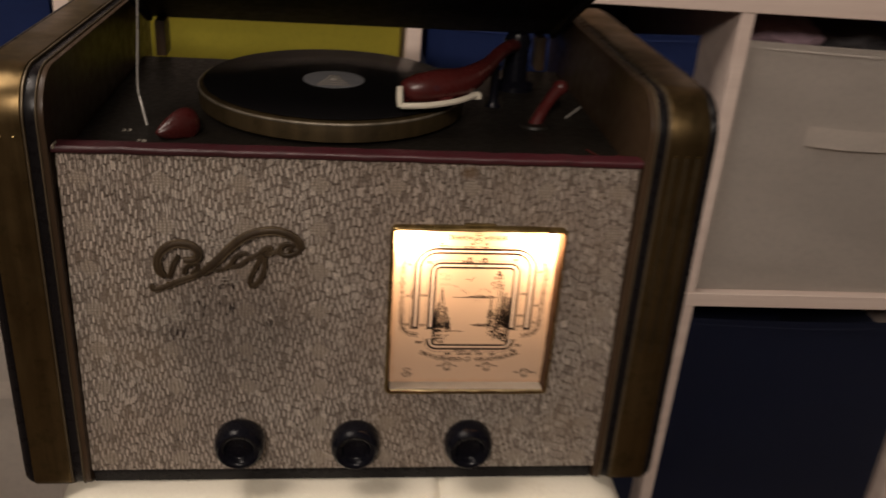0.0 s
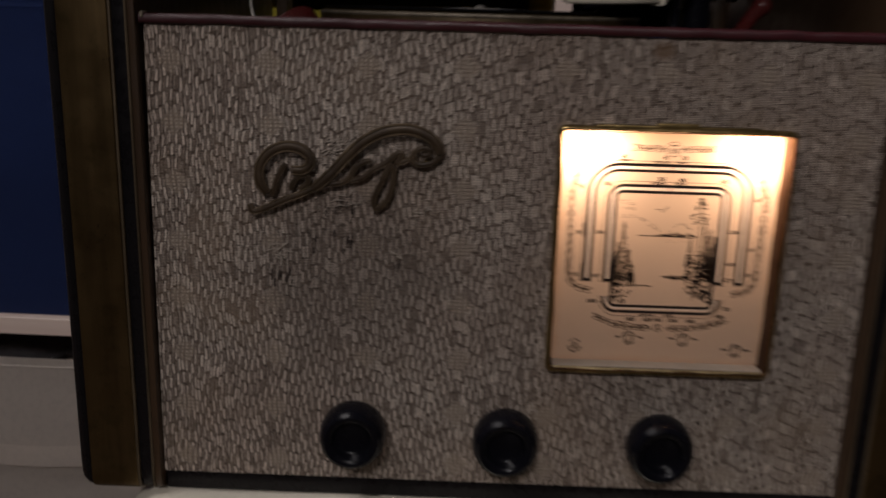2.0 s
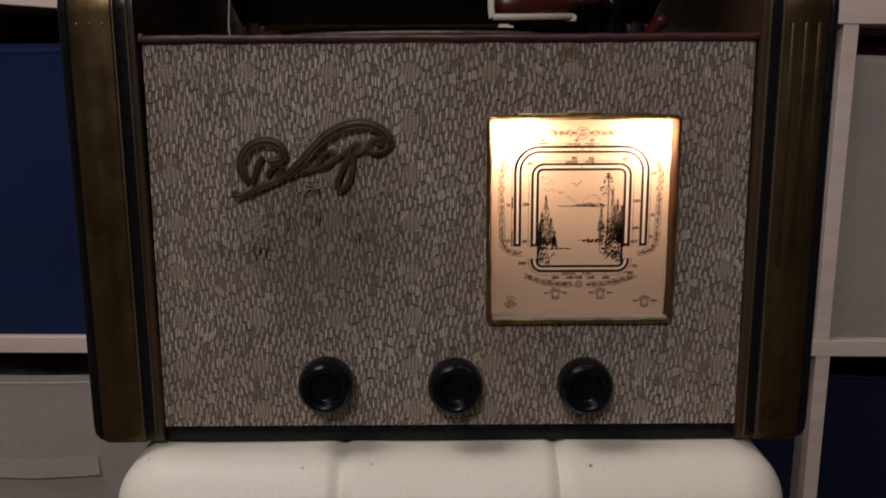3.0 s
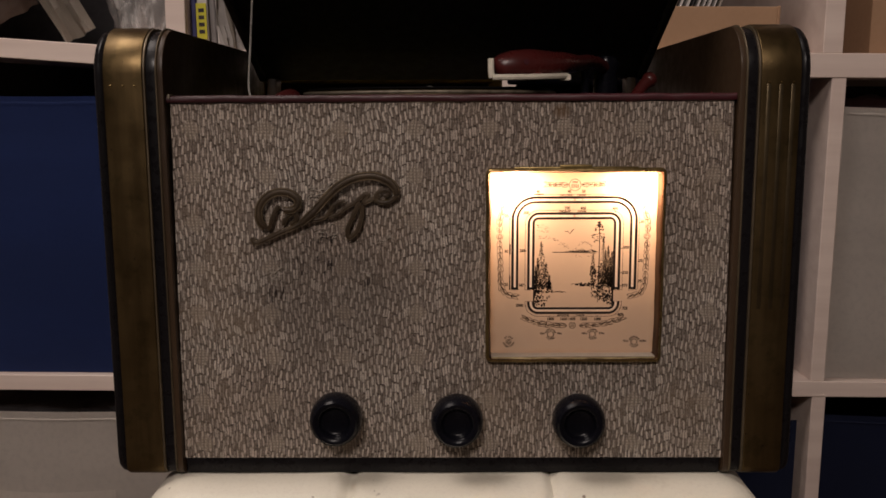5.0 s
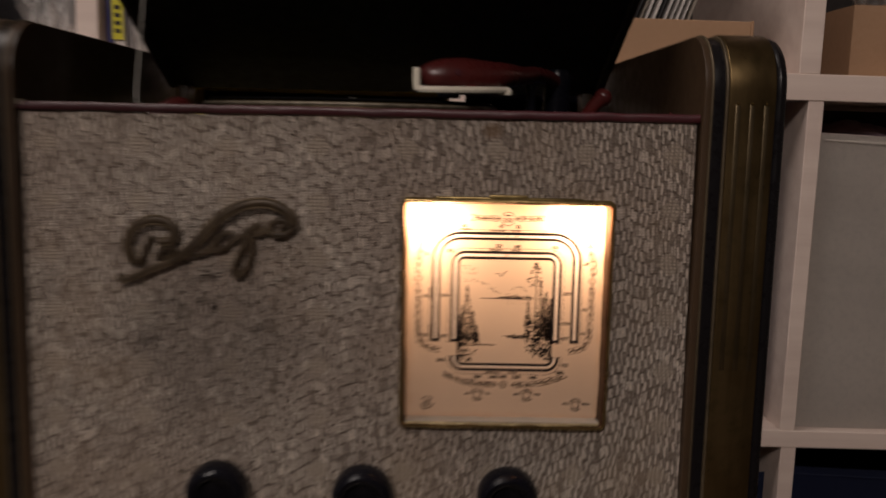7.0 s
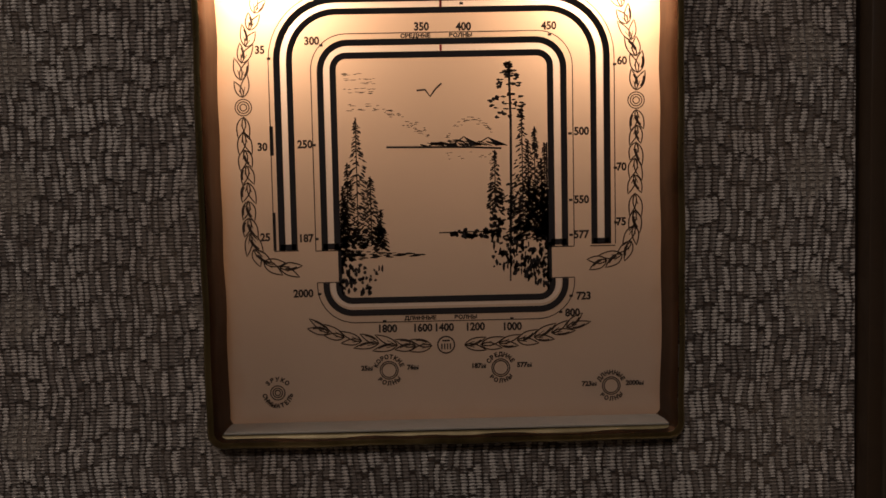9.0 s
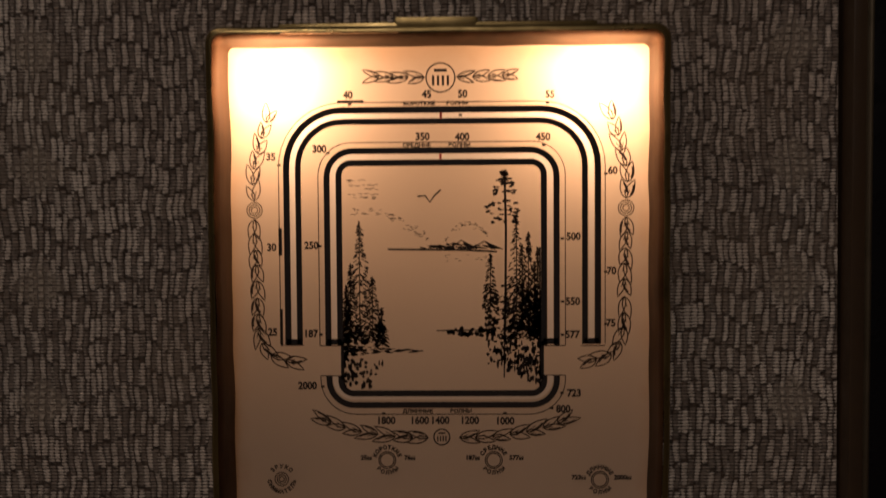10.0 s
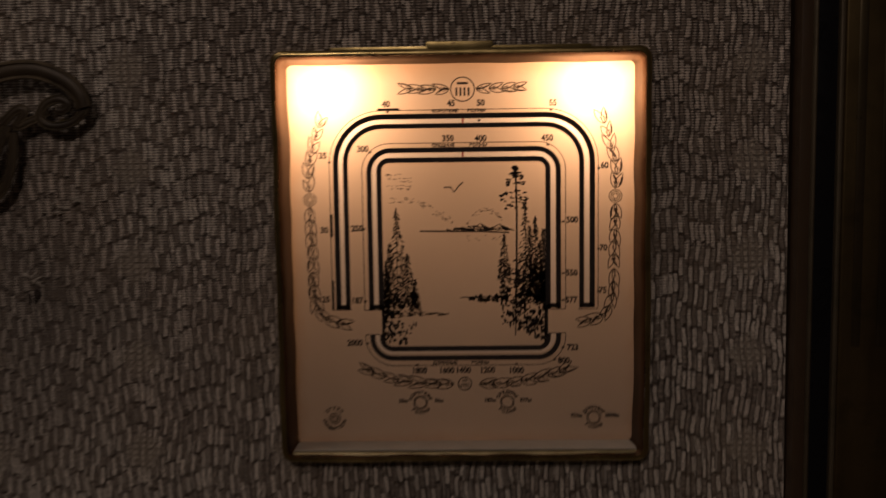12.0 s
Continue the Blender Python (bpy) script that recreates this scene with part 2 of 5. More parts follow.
def lacquer(name, dark, light, metal, rough):
    """Aged metallic lacquer with streaks, rubbed patches and small chips."""
    n = Nodes(name)
    c = n.coords()
    streak = n.noise(n.scaled(c, (120.0, 120.0, 9.0)), 1.0, 4.0)
    rub = n.noise(c, 22.0, 5.0, 0.6)
    chips = n.noise(c, 340.0, 3.0)
    col = n.mix(n.span(streak, 0.3, 0.7), dark, light)
    col = n.mix(n.span(rub, 0.55, 0.75, 0.0, 0.5), col, tuple(v * 0.45 for v in dark))
    col = n.mix(n.span(n.noise(c, 85.0, 4.0, 0.65), 0.50, 0.68, 0.0, 0.45), col, (dark[0] * 0.62, dark[1] * 0.70, dark[2] * 0.62))
    col = n.mix(n.span(chips, 0.70, 0.74, 0.0, 0.7), col, (0.03, 0.02, 0.015))
    n.set(colour=col, metal=metal, rough=n.span(rub, 0.3, 0.7, rough - 0.06, rough + 0.14))
    n.bump(n.math("ADD", chips, n.math("MULTIPLY", streak, 0.5)), 0.08, 0.0004)
    return n.mat


def box_fabric(name, colour):
    n = Nodes(name)
    c = n.coords()
    x, y, z = n.xyz(c)
    thread = n.math("MULTIPLY", n.math("SINE", n.math("MULTIPLY", n.math("ADD", x, y), 4200.0)), n.math("SINE", n.math("MULTIPLY", z, 4200.0)))
    wrinkle = n.noise(n.scaled(c, (4.0, 4.0, 14.0)), 1.0, 4.0)
    col = n.mix(n.span(wrinkle, 0.3, 0.7), tuple(v * 0.86 for v in colour), colour)
    col = n.mix(n.span(n.noise(c, 160.0, 4.0), 0.4, 0.8, 0.0, 0.30), col, tuple(v * 0.7 for v in colour))
    n.set(colour=col, rough=0.9, sheen=0.1)
    n.bump(n.math("ADD", n.math("MULTIPLY", thread, 0.06), n.math("MULTIPLY", wrinkle, 1.0)), 0.5, 0.008)
    return n.mat


def shelf_foil():
    n = Nodes("shelf_foil")
    c = n.coords()
    grain = n.noise(n.scaled(c, (3.0, 40.0, 60.0)), 1.0, 5.0)
    col = n.mix(n.span(grain, 0.3, 0.7), (0.66, 0.53, 0.47), (0.75, 0.62, 0.55))
    n.set(colour=col, rough=0.45)
    n.bump(grain, 0.06, 0.0005)
    return n.mat


def vinyl():
    n = Nodes("shellac")
    x, y, z = n.xyz(n.coords())
    r = n.math("SQRT", n.math("ADD", n.math("MULTIPLY", x, x), n.math("MULTIPLY", y, y)))
    groove = n.math("SINE", n.math("MULTIPLY", r, 9000.0))
    n.set(colour=(0.007, 0.0065, 0.007), rough=0.20, specular=0.22)
    n.bump(groove, 0.06, 0.0002)
    return n.mat


def leatherette():
    """White leatherette: fine pores, faint yellowing, a few dark scuffs and specks."""
    n = Nodes("white_leatherette")
    c = n.coords()
    pores = n.noise(c, 420.0, 5.0, 0.65)
    col = n.mix(n.span(n.noise(c, 7.0, 4.0), 0.3, 0.7), (0.90, 0.83, 0.68), (0.95, 0.90, 0.77))
    col = n.mix(n.span(pores, 0.45, 0.75, 0.0, 0.30), col, (0.74, 0.68, 0.58))
    col = n.mix(n.span(n.noise(c, 75.0, 2.0), 0.735, 0.775, 0.0, 0.75), col, (0.20, 0.13, 0.08))
    col = n.mix(n.span(n.noise(c, 19.0, 5.0, 0.7), 0.60, 0.78, 0.0, 0.30), col, (0.55, 0.46, 0.34))
    n.set(colour=col, rough=n.span(pores, 0.3, 0.7, 0.36, 0.54))
    n.bump(pores, 0.22, 0.0008)
    return n.mat


CLOTH, SHEET = speaker_cloth(), dial_sheet()
GOLD = lacquer("gold_lacquer", (0.088, 0.058, 0.025), (0.135, 0.091, 0.040), 0.88, 0.35)
FLUTE = lacquer("dull_flute", (0.070, 0.050, 0.026), (0.105, 0.076, 0.040), 0.75, 0.36)
BRASS = lacquer("old_brass", (0.20, 0.14, 0.055), (0.36, 0.26, 0.11), 0.9, 0.30)
PIPING = lacquer("piping", (0.085, 0.062, 0.038), (0.15, 0.115, 0.072), 0.5, 0.42)
BLACK = surface("black_lacquer", (0.008, 0.007, 0.008), 0.30, grain=150.0, bump=0.05, specular=0.22)
BROWN = surface("dark_brown_wood", (0.050, 0.030, 0.017), 0.38, grain=90.0, bump=0.08, specular=0.28)
DECK = surface("deck_paint", (0.012, 0.010, 0.008), 0.45, grain=220.0, bump=0.2, specular=0.25)
LINING = surface("lining_and_gap_shade", (0.014, 0.010, 0.009), 0.75, grain=120.0)
BAKELITE = surface("black_bakelite", (0.005, 0.005, 0.008), 0.24, grain=80.0, bump=0.02, specular=0.17)
RED = surface("red_bakelite", (0.072, 0.012, 0.011), 0.30, vary=0.35, grain=70.0, bump=0.03)
MAROON = surface("maroon_strip", (0.050, 0.008, 0.012), 0.46, vary=0.35, grain=140.0, bump=0.08)
MARKING = surface("worn_marking", (0.30, 0.27, 0.22), 0.6, vary=0.3, grain=400.0)
IVORY = surface("ivory_plastic", (0.74, 0.68, 0.56), 0.35, vary=0.12)
EMBLEM = lacquer("dull_gold_cast", (0.040, 0.025, 0.014), (0.072, 0.048, 0.026), 0.30, 0.45)
EMBLEM_EDGE = lacquer("highlight_gold_edge", (0.070, 0.049, 0.029), (0.155, 0.112, 0.066), 0.4, 0.42)
CHROME = surface("chrome_wire", (0.46, 0.43, 0.39), 0.3, 0.55, vary=0.1)
TURNTABLE = lacquer("platter_lacquer", (0.060, 0.041, 0.019), (0.100, 0.069, 0.033), 0.6, 0.36)
WORN_RIM = lacquer("worn_rim", (0.15, 0.12, 0.085), (0.29, 0.25, 0.19), 0.35, 0.38)
SILL = lacquer("lit_brass", (0.34, 0.25, 0.12), (0.52, 0.40, 0.21), 0.45, 0.36)
CREAM = surface("ledge_glow_cream", (0.40, 0.345, 0.28), 0.6, vary=0.15, grain=120.0)
LINER = lacquer("liner_copper", (0.050, 0.025, 0.012), (0.095, 0.048, 0.023), 0.80, 0.42)
INK = surface("dial_ink", (0.020, 0.012, 0.010), 0.6, vary=0.1)
INK_THIN = surface("dial_ink_thin", (0.050, 0.028, 0.018), 0.6, vary=0.1)
POINTER = surface("pointer_red", (0.55, 0.045, 0.03), 0.5, vary=0.1)
BOX_DARK = surface("dark_box_inside", (0.042, 0.038, 0.035), 0.6, vary=0.1)
LEATHER = leatherette()
SEAM = surface("seam_thread", (0.52, 0.48, 0.41), 0.7, vary=0.1)
FOIL = shelf_foil()
BLUE = box_fabric("blue_fabric", (0.013, 0.036, 0.165))
# navy darkened further for the shadow low on the shelving
NAVY = box_fabric("shaded_navy_fabric", (0.006, 0.013, 0.055))
WHITE = box_fabric("white_fabric", (0.78, 0.70, 0.63))
STRAP = box_fabric("strap_webbing", (0.86, 0.78, 0.71))
YELLOW = box_fabric("yellow_fabric", (0.64, 0.55, 0.062))
CARD = surface("cardboard", (0.42, 0.25, 0.145), 0.8, vary=0.12, grain=180.0)
KRAFT = surface("kraft_paper", (0.070, 0.039, 0.025), 0.8, vary=0.3, grain=50.0)
PAPER = surface("pale_paper", (0.31, 0.265, 0.22), 0.75, vary=0.15, grain=60.0)
WHITEPAPER = surface("white_paper", (0.62, 0.58, 0.55), 0.7, vary=0.15, grain=60.0)
GREYPAPER = surface("grey_paper", (0.22, 0.20, 0.195), 0.75, vary=0.2, grain=60.0)
INDIGO = surface("indigo_cover", (0.035, 0.035, 0.14), 0.4, vary=0.15)
TAG = surface("yellow_tag", (0.62, 0.56, 0.03), 0.5, vary=0.1)
DARKCLOTH = surface("dark_cloth", (0.035, 0.032, 0.035), 0.85, vary=0.3)
MAUVE = surface("mauve_cloth", (0.22, 0.15, 0.18), 0.85, vary=0.35)
THREAD = surface("pale_thread", (0.42, 0.365, 0.31), 0.8, vary=0.15)
LABEL = surface("record_label", (0.19, 0.19, 0.20), 0.5, vary=0.35, grain=70.0)
PLASTER = surface("wall_paint", (0.24, 0.22, 0.20), 0.85, vary=0.06, grain=40.0)
PLANK = surface("floor_boards", (0.11, 0.07, 0.042), 0.4, vary=0.3, grain=30.0)


def film_plastic():
    n = Nodes("clear_bag")
    fold = n.noise(n.scaled(n.coords(), (90.0, 60.0, 18.0)), 1.0, 4.0)
    n.set(colour=(0.80, 0.78, 0.76), rough=0.14, alpha=n.span(fold, 0.42, 0.68, 0.10, 0.60))
    n.bump(fold, 0.8, 0.006)
    return n.mat


PLASTIC = film_plastic()


# ---- mesh helpers ----
def mesh_of(bm, name, material, smooth=35.0):
    me = bpy.data.meshes.new(name)
    bmesh.ops.recalc_face_normals(bm, faces=bm.faces)
    bm.to_mesh(me)
    bm.free()
    me.materials.append(material)
    if smooth:
        for f in me.polygons:
            f.use_smooth = True
        me.set_sharp_from_angle(angle=radians(smooth))
    return me


def part(name, bm, material, parent=None, label="", smooth=35.0):
    ob = new(name, mesh_of(bm, name, material, smooth))
    if parent is not None:
        ob.parent = parent
        ob.matrix_parent_inverse = parent.matrix_world.inverted()
    return tagged(ob, label)


def thing(name, label, category, spot=(0, 0, 0), group=""):
    ob = new(name)
    ob.empty_display_size = 0.02
    ob.matrix_world = pose(*spot)
    return tagged(ob, label, category, group)


def block(x0, x1, y0, y1, z0, z1, bevel=0.0, segments=2, bm=None):
    b = bmesh.new()
    bmesh.ops.create_cube(b, size=1.0, matrix=Matrix.LocRotScale(((x0 + x1) / 2, (y0 + y1) / 2, (z0 + z1) / 2), None, (x1 - x0, y1 - y0, z1 - z0)))
    if bevel:
        bmesh.ops.bevel(b, geom=b.edges[:], offset=bevel, segments=segments, profile=0.6, affect="EDGES")
    return joined(bm, b)


def joined(bm, other):
    """Adds a bmesh to another one."""
    if bm is None:
        return other
    me = bpy.data.meshes.new("tmp")
    other.to_mesh(me)
    other.free()
    bm.from_mesh(me)
    bpy.data.meshes.remove(me)
    return bm


def lathe(profile, segments=48, m=Matrix.Identity(4)):
    """Turns (radius, height) pairs round z."""
    bm = bmesh.new()
    rings = []
    for r, h in profile:
        if r < 1e-6:
            rings.append([bm.verts.new(m @ Vector((0, 0, h)))])
        else:
            rings.append([bm.verts.new(m @ Vector((r * math.cos(2 * math.pi * i / segments), r * math.sin(2 * math.pi * i / segments), h))) for i in range(segments)])
    for a, b in zip(rings, rings[1:]):
        for i in range(segments):
            j = (i + 1) % segments
            quad = [a[i % len(a)], a[j % len(a)], b[j % len(b)], b[i % len(b)]]
            quad = list(dict.fromkeys(quad))
            if len(quad) > 2:
                bm.faces.new(quad)
    return bm


def extrude_profile(outline, x0, x1, bevel=0.0, segments=3):
    """A (y, z) outline pushed along x into a solid, with its rims rounded."""
    bm = bmesh.new()
    low = [bm.verts.new((x0, y, z)) for y, z in outline]
    high = [bm.verts.new((x1, y, z)) for y, z in outline]
    bm.faces.new(low), bm.faces.new(high)
    k = len(outline)
    for i in range(k):
        bm.faces.new((low[i], low[(i + 1) % k], high[(i + 1) % k], high[i]))
    bmesh.ops.recalc_face_normals(bm, faces=bm.faces)
    if bevel:
        rims = [e for e in bm.edges if abs(e.verts[0].co.x - e.verts[1].co.x) < 1e-7]
        bmesh.ops.bevel(bm, geom=rims, offset=bevel, segments=segments, profile=0.5, affect="EDGES")
    return bm


def smooth_path(points, steps=6):
    """Catmull-Rom points through the given ones."""
    p = [Vector(q) for q in points]
    p = [2 * p[0] - p[1]] + p + [2 * p[-1] - p[-2]]
    out = []
    for i in range(1, len(p) - 2):
        for s in range(steps):
            t = s / steps
            a, b, c, d = p[i - 1], p[i], p[i + 1], p[i + 2]
            out.append(0.5 * (2 * b + (c - a) * t + (2 * a - 5 * b + 4 * c - d) * t * t + (3 * b - a - 3 * c + d) * t ** 3))
    return out + [p[-2]]


def tube(points, radius, sides=8, squash=1.0, bm=None):
    """A round bar along points; radius is a number or one per point; squash flattens it along y."""
    b = bmesh.new()
    k = len(points)
    rings = []
    for i, q in enumerate(points):
        q = Vector(q)
        ahead = (Vector(points[min(i + 1, k - 1)]) - Vector(points[max(i - 1, 0)])).normalized()
        side = ahead.cross(Vector((0, 1, 0)))
        if side.length < 0.05:
            side = ahead.cross(Vector((1, 0, 0)))
        side.normalize()
        up = side.cross(ahead).normalized()
        r = radius if isinstance(radius, (int, float)) else radius[i]
        rings.append([b.verts.new(q + side * (r * math.cos(2 * math.pi * s / sides)) + up * (squash * r * math.sin(2 * math.pi * s / sides))) for s in range(sides)])
    for a, c in zip(rings, rings[1:]):
        for s in range(sides):
            b.faces.new((a[s], a[(s + 1) % sides], c[(s + 1) % sides], c[s]))
    b.faces.new(rings[0]), b.faces.new(rings[-1])
    return joined(bm, b)


def ring_plate(outer, inner, y0, y1):
    """A plate with an opening, between y0 and y1; outer and inner are matching loops of (x, z)."""
    bm = bmesh.new()
    loops = [[bm.verts.new((x, y, z)) for x, z in loop] for loop, y in ((outer, y0), (inner, y0), (inner, y1), (outer, y1))]
    k = len(outer)
    for a, b in zip(loops, loops[1:] + loops[:1]):
        for i in range(k):
            bm.faces.new((a[i], a[(i + 1) % k], b[(i + 1) % k], b[i]))
    return bm


def rounded_rect(x0, x1, z0, z1, r, n=6):
    out = []
    for cx, cz, a in ((x1 - r, z1 - r, 0), (x0 + r, z1 - r, 90), (x0 + r, z0 + r, 180), (x1 - r, z0 + r, 270)):
        for i in range(n + 1):
            t = radians(a + 90 * i / n)
            out.append((cx + r * math.cos(t), cz + r * math.sin(t)))
    return out


def densified(loop, counts):
    """A closed (x, z) loop with points added along its sides, so many per side."""
    out = []
    for (xa, za), (xb, zb), k in zip(loop, loop[1:] + loop[:1], counts):
        out += [(xa + (xb - xa) * i / k, za + (zb - za) * i / k) for i in range(k)]
    return out


# ---- room ----
def room():
    x0, x1, y0, y1, top = -2.3, 2.3, -2.9, 0.86, 2.5
    t = 0.12
    floor = part("floor", block(x0 - t, x1 + t, y0 - t, y1 + t, -0.1, 0.0), PLANK)
    tagged(floor, "brown wooden floor of the room", "floor", kind="structure")
    walls = (("wall_north", x0 - t, x1 + t, y1, y1 + t), ("wall_south", x0 - t, x1 + t, y0 - t, y0), ("wall_east", x1, x1 + t, y0, y1), ("wall_west", x0 - t, x0, y0, y1))
    for name, a, b, c, d in walls:
        tagged(part(name, block(a, b, c, d, 0.0, top), PLASTER), "plain pale painted room wall", "wall", kind="structure")
    tagged(part("ceiling", block(x0 - t, x1 + t, y0 - t, y1 + t, top, top + 0.1), PLASTER), "plain pale ceiling", "ceiling", kind="structure")


room()


# ---- shelving ----
COLUMNS = (-0.6395, -0.289, 0.0585, 0.410, 0.7615)
SHELF_LEAN = Matrix.Translation((0.417, 0, 0.38)) @ pose(0, 0, 0, 0, 0.62, 0) @ Matrix.Translation((-0.417, 0, -0.38))
BEFORE_SHELF = set(scene.objects)
SHELF_FRONT, SHELF_BACK = 0.413, 0.800
ROW_LOW, ROW_MID, ROW_TOP = 0.3868, 0.744, 1.101


def shelving():
    unit = thing("cube_shelf", "pale wood-effect cube shelving unit, cells holding fabric boxes and papers", "shelf", (0.06, 0.6, 0.0))
    x0, x1 = COLUMNS[0] - 0.085, COLUMNS[-1] + 0.012
    for z, half in ((0.0225, 0.0175), (ROW_LOW, 0.0090), (ROW_MID, 0.0128), (ROW_TOP, 0.008), (1.470, 0.013)):
        a = COLUMNS[1] - 0.0085 if z == ROW_MID else x0
        part("board", block(a, x1, SHELF_FRONT, SHELF_BACK, z - half, z + half, 0.0007, 1), FOIL, unit)
    b = block(x0 + 0.43, COLUMNS[1] - 0.009 + 0.43, SHELF_FRONT, SHELF_BACK, -0.0103, 0.0103, 0.0007, 1)
    bmesh.ops.transform(b, matrix=pose(-0.43, 0, 0.7545, 0, 3.6, 0), verts=b.verts[:])
    part("board", b, FOIL, unit, "crooked end board")
    levels = ((0.040, ROW_LOW - 0.009, 0.0078, 0.003), (ROW_LOW + 0.009, ROW_MID - 0.0128, 0.0078, 0.000), (ROW_MID + 0.0128, ROW_TOP - 0.008, 0.0105, -0.009), (ROW_TOP + 0.008, 1.457, 0.0105, -0.009))
    for z0, z1, half, shift in levels:
        for x in (x0 + 0.012, *(c + shift for c in COLUMNS[1:])):
            part("divider", block(x - half, x + half, SHELF_FRONT + 0.001, SHELF_BACK, z0, z1, 0.0007, 1), FOIL, unit)
    for x in (x0 + 0.02, x1 - 0.02):
        for y in (SHELF_FRONT + 0.03, SHELF_BACK - 0.03):
            drop = (SHELF_LEAN @ Vector((x, y, 0.005))).z
            part("levelling_foot", lathe([(0, 0.005 - drop), (0.012, 0.005 - drop), (0.012, 0.005), (0, 0.005)], 16, pose(x, y, 0)), BLACK, unit)
    # near-black back: the shade behind the boxes is put into its colour
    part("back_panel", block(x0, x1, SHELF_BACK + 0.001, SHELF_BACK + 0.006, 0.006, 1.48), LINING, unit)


shelving()


def fabric_box(colour, column, z0, label, height=0.305, handle=True, setback=0.014, shift=0.0, w=0.1610):
    """An open fabric storage box with a stitched strap handle, in one cell of the shelving."""
    cx = (COLUMNS[column] + COLUMNS[column + 1]) / 2 + shift
    y0, y1 = SHELF_FRONT + setback, SHELF_FRONT + setback + 0.34
    ob = thing("storage_box", label, "box", (cx, (y0 + y1) / 2, z0), "fabric boxes in the shelving")
    bm = bmesh.new()
    t = 0.004
    cols, rows = 14, 12

    def bulge(u, v):
        return 0.0045 * math.sin(math.pi * u) * math.sin(math.pi * min(1, v * 1.1)) + 0.0012 * noise.noise(Vector((u * 4 + column, v * 4, z0 * 9)))

    outside = [[bm.verts.new((cx - w + 2 * w * i / cols, y0 - bulge(i / cols, j / rows), z0 + height * j / rows - 0.0035 * math.sin(math.pi * i / cols) * (j == rows))) for i in range(cols + 1)] for j in range(rows + 1)]
    for j in range(rows):
        for i in range(cols):
            bm.faces.new((outside[j][i], outside[j][i + 1], outside[j + 1][i + 1], outside[j + 1][i]))
    bmesh.ops.solidify(bm, geom=bm.faces[:], thickness=-t)
    part("front_panel", bm, colour, ob)
    bm = block(cx - w, cx - w + t, y0 + t + 0.001, y1, z0, z0 + height - 0.055, 0.0012, 1)
    bm = block(cx + w - t, cx + w, y0 + t + 0.001, y1, z0, z0 + height - 0.055, 0.0012, 1, bm)
    bm = block(cx - w + t, cx + w - t, y1 - t, y1, z0, z0 + height - 0.055, 0.0012, 1, bm)
    bm = block(cx - w + t, cx + w - t, y0 + t + 0.001, y1 - t, z0, z0 + t, 0.0, 1, bm)
    part("box_body", bm, colour, ob)
    hem = smooth_path([(cx - w + 0.003, y0 - 0.0035, z0 + height - 0.007), (cx, y0 - 0.0065, z0 + height - 0.010), (cx + w - 0.003, y0 - 0.0035, z0 + height - 0.007)], 8)
    part("hem", tube(hem, 0.0004, 5), colour, ob)
    if handle:
        hz = z0 + height * 0.665
        strap = bmesh.new()
        n = 16
        for s in range(n + 1):
            u = s / n
            x = cx - 0.077 + 0.154 * u
            lift = 0.008 + 0.004 * math.sin(math.pi * u)
            sag = -0.003 * math.sin(math.pi * u)
            strap.verts.new((x, y0 - lift, hz - 0.0122 + sag)), strap.verts.new((x, y0 - lift - 0.001, hz + 0.0122 + sag))
        strap.verts.ensure_lookup_table()
        for s in range(n):
            a = 2 * s
            strap.faces.new((strap.verts[a], strap.verts[a + 2], strap.verts[a + 3], strap.verts[a + 1]))
        bmesh.ops.solidify(strap, geom=strap.faces[:], thickness=0.003)
        part("strap_handle", strap, STRAP, ob, "pale webbing strap")
    return ob


Z_LOW, Z_MID = 0.0405, ROW_LOW + 0.0095
fabric_box(BLUE, 0, Z_MID, "deep blue fabric storage box on a shelf", 0.314, handle=False, setback=0.010)
fabric_box(YELLOW, 1, Z_MID, "yellow fabric storage box on a shelf", 0.312, handle=False, setback=0.030)
fabric_box(BLUE, 2, Z_MID, "deep blue fabric storage box behind the radio", 0.305, handle=False, setback=0.020, shift=-0.012, w=0.148)
fabric_box(WHITE, 3, Z_MID, "off-white fabric storage box with strap handle", 0.3045, setback=0.012, w=0.1635)
fabric_box(WHITE, 0, Z_LOW, "off-white fabric storage box with strap handle, lower shelf", 0.313, setback=0.006)
fabric_box(NAVY, 1, Z_LOW, "navy fabric storage box low on the shelving, darkened for shade", handle=False)
fabric_box(NAVY, 2, Z_LOW, "navy fabric storage box low on the shelving, darkened for shade", handle=False)
fabric_box(NAVY, 3, Z_LOW, "navy fabric storage box low on the shelving, darkened for shade", 0.310, handle=False, setback=0.02)


# ---- papers, records and bags in the upper cells ----
Z_UP = ROW_MID + 0.0130


def z_left(x):
    """Top of the crooked board at x."""
    return 0.7652 + 0.063 * (-0.43 - x)



